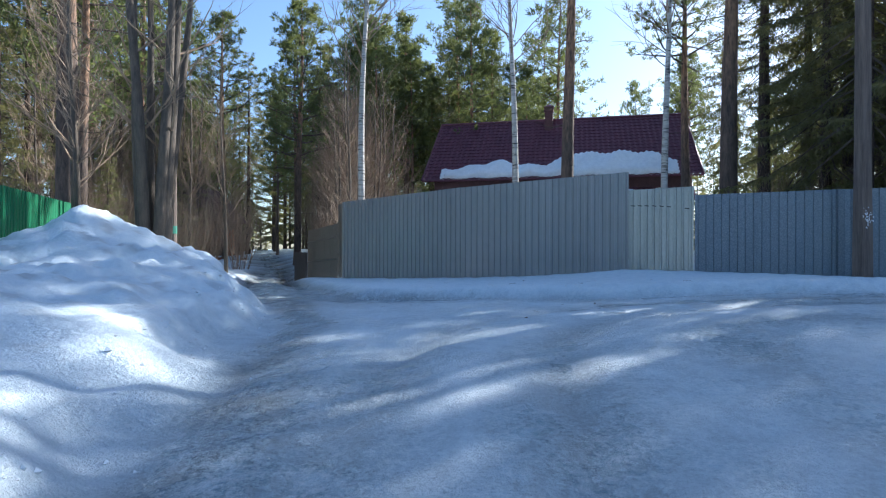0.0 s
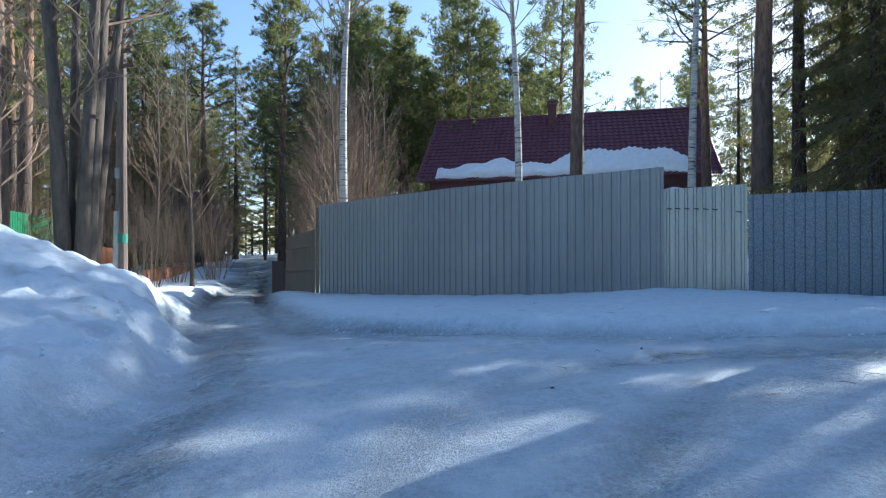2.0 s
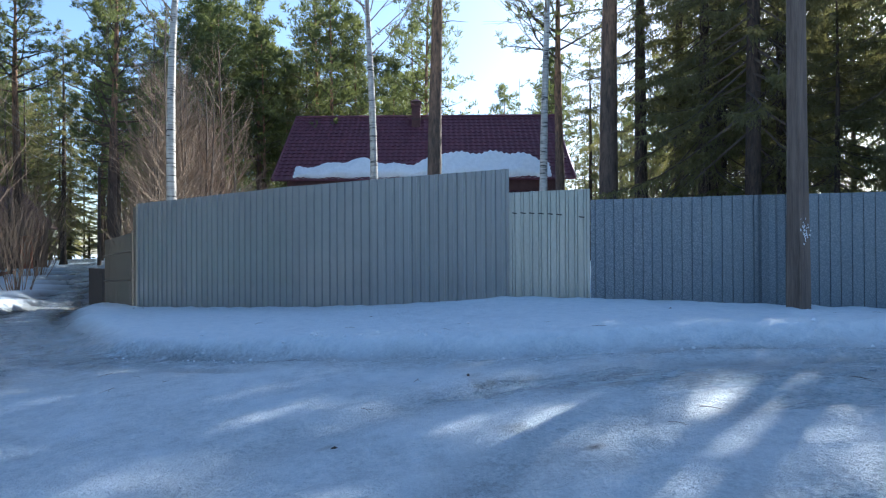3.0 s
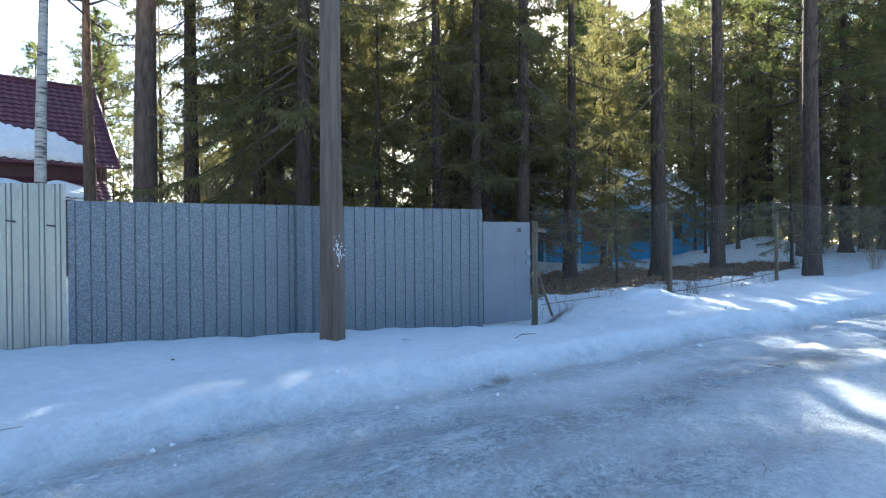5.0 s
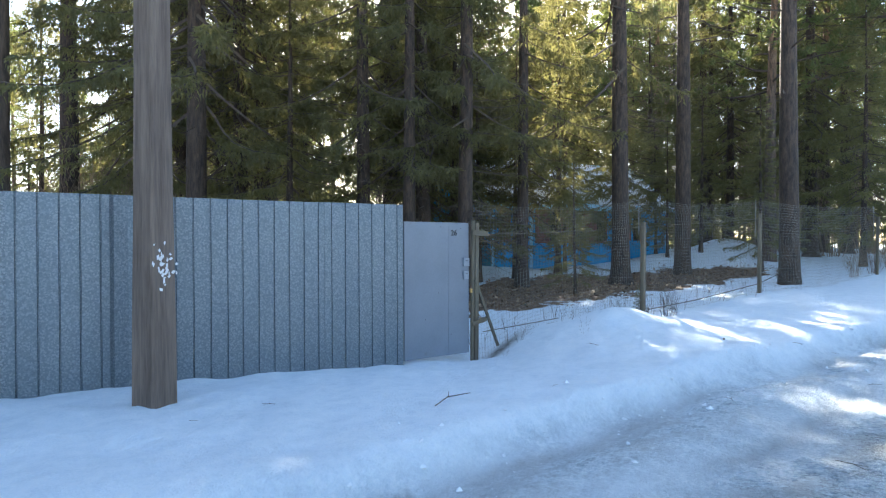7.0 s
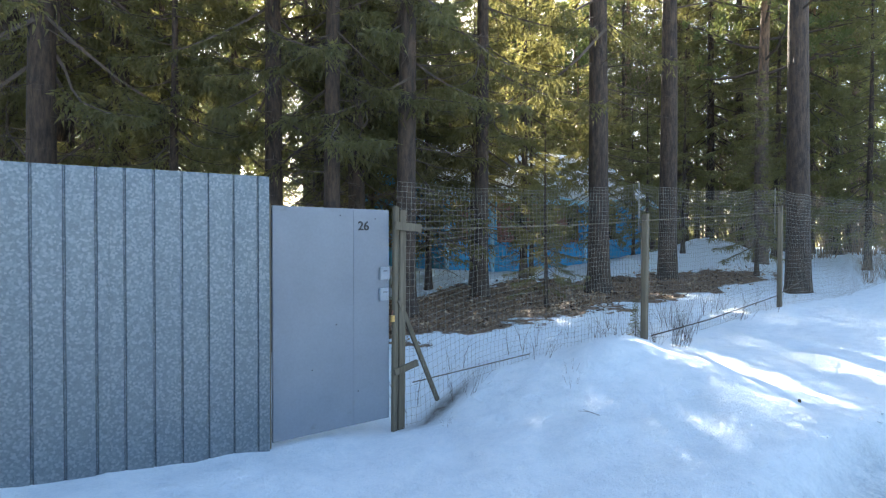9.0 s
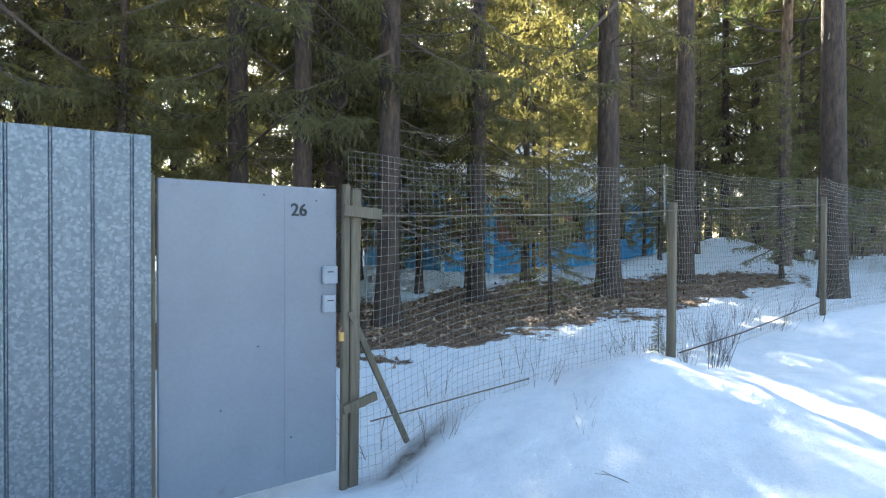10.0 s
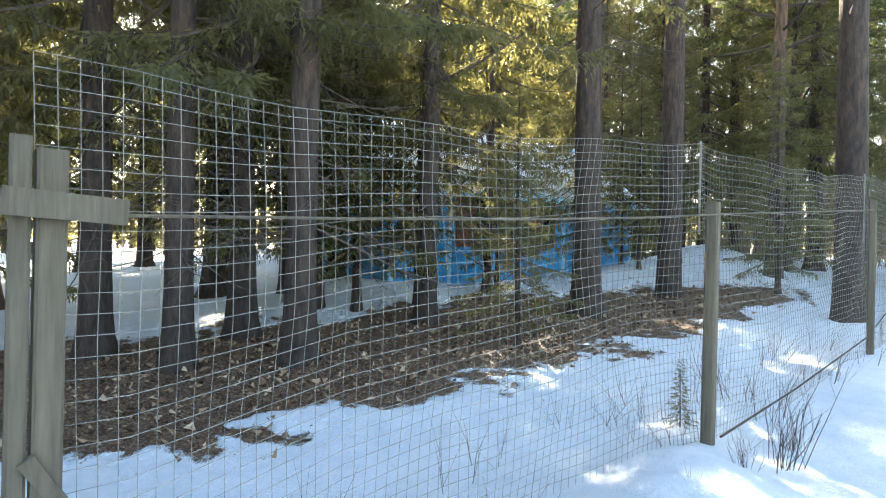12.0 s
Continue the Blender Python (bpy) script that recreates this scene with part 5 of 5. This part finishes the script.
b.v = [(0.25, RUN - 0.45, H0 - 0.3), (RL - 0.25, RUN - 0.45, H0 - 0.3), (RL - 0.25, -RUN + 0.45, H0 - 0.3), (0.25, -RUN + 0.45, H0 - 0.3),
       (0.25, RUN - 0.45, EAVE + 0.4), (RL - 0.25, RUN - 0.45, EAVE + 0.4), (RL - 0.25, -RUN + 0.45, EAVE + 0.4), (0.25, -RUN + 0.45, EAVE + 0.4), (0.25, 0, 11.3), (RL - 0.25, 0, 11.3)]
b.f = [(0, 1, 5, 4), (1, 2, 6, 9, 5), (2, 3, 7, 6), (3, 0, 4, 8, 7)]
lay(red_house, part("wall", b, M_GABLE, red_house), HM)
b = Build()
b.tube([(-0.6, RUN + 0.02, EAVE - 0.05), (RL + 0.6, RUN + 0.02, EAVE - 0.05)], [0.07, 0.07], 6)
lay(red_house, part("gutter", b, M_ROOF, red_house), HM)
# lower roof below the eaves
low_roof = part("porch_roof", tiled(RL * 0.62, 1.9, EAVE - 0.75, EAVE - 1.9, 5), M_ROOF, red_house)
lay(red_house, low_roof, HM @ Matrix.Translation((RL * 0.38, RUN - 0.45, 0)))
b = Build()
b.box((8.25, 0.15, 10.4), (8.85, 0.75, 12.15))
b.box((8.19, 0.09, 12.0), (8.91, 0.81, 12.15))
chim = lay(red_house, part("chimney", b, M_BRICK, red_house, "red brick chimney"), HM)
b = Build()
b.v = [(8.15, 0.05, 12.35), (8.95, 0.05, 12.35), (8.95, 0.85, 12.35), (8.15, 0.85, 12.35), (8.55, 0.45, 12.62)]
b.f = [(0, 1, 4), (1, 2, 4), (2, 3, 4), (3, 0, 4), (3, 2, 1, 0)]
for x, y in ((8.25, 0.15), (8.82, 0.15), (8.82, 0.72), (8.25, 0.72)):
    b.box((x, y, 12.15), (x + .04, y + .04, 12.36))
part("cowl", b, M_ROOF, chim)
b = Build()
b.tube([(15.9, 0, 11.4), (15.9, 0, 14.1)], [0.025, 0.02], 5)
lay(red_house, part("mast", b, M_CABLE, red_house), HM)


def roof_snow(name, x0, x1, upper, lower, z_top, z_low, run, thick, seed, lift):
    """A slab of snow on a slope; upper(x) and lower(x) give its edges as shares of the slope."""
    bl = Build()
    nx, nf = 90, 12
    sl = Vector((0, run, z_low - z_top))
    nrm = Vector((0, z_top - z_low, run)).normalized()
    r = random.Random(seed)
    ph = [r.uniform(0, 6) for _ in range(6)]
    for i in range(nx + 1):
        x = x0 + (x1 - x0) * i / nx
        lo, hi = upper(x, ph), lower(x, ph)
        hi = max(hi, lo + 0.002)
        for j in range(nf + 1):
            f = j / nf
            end = min(1, 6 * i / nx, 6 * (nx - i) / nx) ** 0.5
            t = thick * end * min(1, 7 * f + 0.15) ** 0.6 * min(1, 9 * (1 - f)) ** 0.5 * (1 + 0.18 * math.sin(x * 2.3 + f * 4 + ph[0]) + 0.08 * math.sin(x * 7 + f * 9 + ph[1]))
            p = Vector((x, 0, z_top)) + sl * (lo + (hi - lo) * f) + nrm * (lift + t)
            bl.v.append(p.to_tuple())
    for i in range(nx):
        for j in range(nf):
            k = i * (nf + 1) + j
            bl.f.append((k, k + 1, k + nf + 2, k + nf + 1))
    n = len(bl.v)
    for i in range(nx + 1):
        x = x0 + (x1 - x0) * i / nx
        lo, hi = upper(x, ph), lower(x, ph)
        for e in (lo, max(hi, lo + 0.002)):
            bl.v.append((Vector((x, 0, z_top)) + sl * e + nrm * (lift - 0.12)).to_tuple())
    for i in range(nx):
        a, c = i * (nf + 1), (i + 1) * (nf + 1)
        bl.f.append((a, c, n + 2 * i + 2, n + 2 * i))
        bl.f.append((a + nf, n + 2 * i + 1, n + 2 * i + 3, c + nf))
    ob = tagged(new(name, bl.mesh(name, M_SNOW, True)), "thick slab of melting snow on the roof", "snow")
    ob.matrix_world = HM
    return ob


def snow_upper(x, ph):
    k = 0.83 - 0.10 * math.exp(-((x - 5.0) / 1.7) ** 2) - 0.20 * smooth(8.2, 10.5, np.float64(x)) + 0.02 * math.sin(x * 2.9 + ph[2]) + 0.012 * math.sin(x * 17)
    return float(k + 0.13 * max(0, (x - 15.5) / 1.8))


roof_snow("roof_snow", 0.7, 17.5, snow_upper, lambda x, ph: 0.985 + 0.01 * math.sin(x * 3 + ph[3]), 11.45, EAVE, RUN, 0.34, 4, 0.02)
roof_snow("roof_snow", 8.0, 17.6, lambda x, ph: 0.25 + 0.2 * math.sin(x * 1.3 + ph[2]) ** 2, lambda x, ph: 0.95 + 0.03 * math.sin(x * 3 + ph[3]), EAVE - 0.75, EAVE - 1.9, 1.9, 0.25, 7, 0.02).matrix_world = HM @ Matrix.Translation((0, RUN - 0.45, 0))

# ---- blue house under the spruces ----
B0, B1 = Vector((23.5, 15.55, 0)), Vector((31.7, 11.45, 0))
bu = (B1 - B0).normalized()
bn = Vector((bu.y, -bu.x, 0))          # towards the road
BL = (B1 - B0).length
BZ = 1.55
BM = Matrix(((bu.x, bn.x, 0, B0.x), (bu.y, bn.y, 0, B0.y), (0, 0, 1, BZ), (0, 0, 0, 1)))
blue = thing("house", (*(B0 + bu * BL / 2 - bn * 2.5).to_tuple()[:2], BZ), "small bright blue boarded summer house with snowy roof", "house")
b = Build()
b.v = [(0, 0, -.6), (BL, 0, -.6), (BL, -5, -.6), (0, -5, -.6), (0, 0, 2.45), (BL, 0, 2.45), (BL, -5, 2.45), (0, -5, 2.45), (BL, -2.5, 4.3), (0, -2.5, 4.3)]
b.f = [(0, 1, 5, 4), (1, 2, 6, 8, 5), (2, 3, 7, 6), (3, 0, 4, 9, 7)]
lay(blue, part("wall", b, M_BLUE, blue), BM)
plank_mesh = Build()
plank_mesh.box((0, 0.0, 0), (0.135, 0.016, 0.82), None, 0.003)
pm = plank_mesh.mesh("board", M_BLUE)
for i in range(int(BL / 0.145)):
    lay(blue, part("board", pm, M_BLUE, blue), BM @ Matrix.Translation((0.01 + i * 0.145, 0.004, -0.1)))
for x0, x1, mt in ((0.3, 1.5, M_BLUE), (2.0, 5.6, M_REDBROWN), (6.4, 7.6, M_BLUE)):
    b = Build()
    b.box((x0, 0.004, 0.80), (x1, 0.05, 2.2))
    fr = part("window", b, mt, blue, "glazed veranda window with painted frame")
    lay(blue, fr, BM)
    n = int((x1 - x0) / 0.55)
    for i in range(n):
        s = Build()
        w = (x1 - x0) / n
        s.box((x0 + i * w + 0.06, 0.05, 0.9), (x0 + (i + 1) * w - 0.06, 0.056, 2.1))
        part("pane", s, M_GLASS_DARK if i % 2 else M_REDBROWN, fr)
for x in (0.0, 1.72, 5.9, BL - 0.12):
    b = Build()
    b.box((x, 0.004, -0.5), (x + 0.12, 0.06, 2.45))
    lay(blue, part("corner_board", b, M_PALEBLUE, blue), BM)
for sg, tag in ((1, 0), (-1, 1)):
    b = Build()
    o, e = (0.45, 2.15) if sg > 0 else (-5.45, 2.15)
    b.v = [(-.35, -2.5, 4.36), (BL + .4, -2.5, 4.36), (BL + .4, o, e), (-.35, o, e), (-.35, -2.5, 4.24), (BL + .4, -2.5, 4.24), (BL + .4, o, e - .1), (-.35, o, e - .1)]
    b.f = [(0, 1, 2, 3), (7, 6, 5, 4), (0, 3, 7, 4), (1, 5, 6, 2), (2, 6, 7, 3)]
    lay(blue, part("roof", b, M_PALEBLUE, blue, "pale blue sheet roof"), BM)
s1 = roof_snow("roof_snow", -0.2, BL + 0.2, lambda x, ph: 0.05 + 0.05 * math.sin(x * 2 + ph[0]) ** 2, lambda x, ph: 0.93 + 0.04 * math.sin(x * 1.7 + ph[1]), 4.36, 2.15, 2.95, 0.22, 12, 0.03)
s1.matrix_world = BM @ Matrix.Translation((0, -2.5, 0))

# ---- dark house down the lane ----
dark = thing("house", (-25.5, 49, gz(-25.5, 49)), "dark wooden house half hidden behind bare trees", "house", turn=-18)
b = Build()
b.v = [(-3, -4, -.4), (3, -4, -.4), (3, 4, -.4), (-3, 4, -.4), (-3, -4, 3.4), (3, -4, 3.4), (3, 4, 3.4), (-3, 4, 3.4), (0, -4, 6.2), (0, 4, 6.2)]
b.f = [(0, 1, 5, 8, 4), (1, 2, 6, 5), (2, 3, 7, 9, 6), (3, 0, 4, 7)]
part("wall", b, M_DARKWOOD, dark)
for sg in (1, -1):
    b = Build()
    b.v = [(0, -4.5, 6.35), (0, 4.5, 6.35), (3.5 * sg, 4.5, 3.1), (3.5 * sg, -4.5, 3.1), (0, -4.5, 6.25), (0, 4.5, 6.25), (3.5 * sg, 4.5, 3.0), (3.5 * sg, -4.5, 3.0)]
    b.f = [(0, 1, 2, 3), (7, 6, 5, 4), (0, 3, 7, 4), (1, 5, 6, 2), (2, 6, 7, 3)]
    part("roof", b, M_GABLE, dark)
for x in (-1.4, 1.4):
    b = Build()
    b.box((x - .55, -4.05, 1.0), (x + .55, -4.003, 2.4))
    wn_ = part("window", b, M_WHITE, dark, "white-framed window")
    for k in (0, 1):
        s = Build()
        s.box((x - .47 + k * .5, -4.06, 1.08), (x - .03 + k * .5, -4.052, 2.32))
        part("pane", s, M_GLASS_DARK, wn_)

# ---- lane details ----
lane_panel = thing("low_fence", (-8.55, 26.7, gz(-8.55, 26.7)), "low dark metal panel at the end of the brown fence", "fence", turn=128)
b = Build()
b.box((-0.75, -0.05, -0.5), (0.75, 0.05, 1.24 - lane_panel.location.z), None, 0.012)
part("sheet", b, M_BLACK, lane_panel)
red_post = thing("fence_post", (-19.9, 45.6, gz(-19.9, 45.6)), "rusty orange square fence post by the lane", "post")
b = Build()
b.box((-0.35, -0.12, -0.3), (0.35, 0.12, 2.2), None, 0.02)
part("post", b, M_RUST, red_post)

# dark dashes that stand in for a wire's reflection in the bare zinc sheet
mid_u = Vector((5.76 - 4.24, 13.10 - 13.72, 0))
reflection_row = thing("slot_strip", (4.24, 13.69, 2.5), "row of dark dashes imitating a reflection in the zinc sheet", "slot", turn=math.degrees(math.atan2(mid_u.y, mid_u.x)))
for k, x in enumerate((0.10, 0.28, 0.46, 0.65, 0.84, 1.02, 1.47)):
    b = Build()
    z = 0.10 - 0.11 * (x / 1.5) ** 2.2
    b.v = [(x - .05, -0.030, z + .012), (x + .06, -0.030, z - .004), (x + .06, -0.030, z + .022), (x - .05, -0.030, z + .036)]
    b.v += [(p[0], -0.02, p[2]) for p in b.v]
    b.f = [(0, 1, 2, 3), (0, 4, 5, 1), (1, 5, 6, 2), (2, 6, 7, 3), (3, 7, 4, 0)]
    # a black dash of the imitated reflection, no opening in the sheet
    part("slot", b, M_BLACK, reflection_row)

# ---- litter on the snow ----
cone = thing("debris", (14.1, 6.55, gz(14.1, 6.55)), "small dark bark scrap lying on the snow", "debris", "scraps on the snow")
b = Build()
b.tube([(-0.03, 0, 0.0), (0, 0.006, 0.012), (0.035, 0, 0.004)], [0.006, 0.014, 0.005], 6)
part("scrap", b, M_DEAD, cone)
for x, y in ((1.3, 13.2), (6.2, 10.9), (0.6, 6.3), (2.1, 8.4), (-4.9, 19.4), (-4.6, 19.2)):
    place(cone, x, y, rnd(0.6, 1.2), sink=0.0)
twigs_a = thing("fallen_twig", (9.9, 8.2, gz(9.9, 8.2) + 0.004), "thin fallen twig on the snow", "twig", "twigs on the snow")
b = Build()
b.tube([(-0.25, 0, 0.012), (0, 0.04, 0.03), (0.3, -0.02, 0.012)], [0.005, 0.006, 0.003], 4)
b.tube([(0.02, 0.04, 0.03), (0.2, 0.16, 0.02)], [0.004, 0.002], 4)
part("twig", b, M_DEAD, twigs_a)
for i in range(40):
    x = rnd(-3, 18)
    y = float(np.interp(x, [-3, 1, 8, 18], [12, 9.5, 7, 4])) + rnd(-3, 3.2)
    place(twigs_a, x, y, rnd(0.15, 0.5), sink=-0.002)


def crumbs():
    """Crumbled snow and ice along the edges of the road."""
    b = Build()
    for line, n, off in ((EDGE_N, 420, 0.0), (EDGE_W, 600, 0.3)):
        for i in range(n):
            t = rnd(0, 1)
            k = int(rnd(1 if line is EDGE_W else 0, 6))
            (ax, ay), (cx, cy) = line[k], line[k + 1]
            x, y = ax + (cx - ax) * t, ay + (cy - ay) * t
            d = Vector((cy - ay, ax - cx)).normalized() * (random.gauss(off * -1, 0.35))
            x, y, r = x + d.x, y + d.y, 0.006 + 0.032 * rnd(0, 1) ** 3
            b.v.append((x, y, r))
    pts = np.array(b.v)
    zs = ground_z(pts[:, 0], pts[:, 1])
    b.v = []
    for (x, y, r), z in zip(pts.tolist(), zs.tolist()):
        n = len(b.v)
        for dx, dy, dz in ((1, 0, 0), (0, 1, 0), (-1, 0, 0), (0, -1, 0), (0, 0, 1), (0, 0, -1)):
            k = r * rnd(0.6, 1.2)
            b.v.append((x + dx * k + rnd(-.3, .3) * r, y + dy * k + rnd(-.3, .3) * r, z + r * 0.3 + dz * k * 0.8))
        for a in range(4):
            b.f.append((n + a, n + (a + 1) % 4, n + 4))
            b.f.append((n + (a + 1) % 4, n + a, n + 5))
    tagged(new("snow_crumbs", b.mesh("snow_crumbs", M_SNOW)), "loose crumbs of snow along the road", "snow crumbs", kind="stuff")


crumbs()


def litter_scraps():
    """Dead leaves, bark and cone scales strewn over the thawed floor and its edge."""
    xy = np.random.RandomState(8).uniform((13, 7), (29, 17.5), (60000, 2))
    keep = litter_at(xy[:, 0], xy[:, 1]) > np.random.RandomState(9).uniform(0.12, 1.0, 60000)
    xy = xy[keep][:11000]
    z = ground_z(xy[:, 0], xy[:, 1])
    b = Build()
    for (x, y), h in zip(xy.tolist(), z.tolist()):
        k = 0.035 + 0.09 * rnd(0, 1) ** 2
        d = Vector((rnd(-1, 1), rnd(-1, 1), rnd(-0.1, 0.5))).normalized() * k
        w = d.cross(Vector((rnd(-.6, .6), rnd(-.6, .6), 1))).normalized() * k * rnd(0.15, 0.5)
        b.blade(Vector((x, y, h + 0.006)), d, w)
    tagged(new("leaf_litter", b.mesh("leaf_litter", M_LITTER)), "brown dead leaves and bark scraps under spruces", "leaf litter", kind="stuff")


M_LITTER, _nt, _b = mat("dead_leaves")
_g = _nt.nodes.new("ShaderNodeNewGeometry")
_nt.links.new(ramp(_nt, _g.outputs["Random Per Island"], [(0.0, (0.04, 0.024, 0.015)), (0.45, (0.17, 0.095, 0.05)), (0.8, (0.36, 0.24, 0.14)), (1.0, (0.50, 0.38, 0.25))]), _b.inputs["Base Color"])
_b.inputs["Roughness"].default_value = 0.8
litter_scraps()
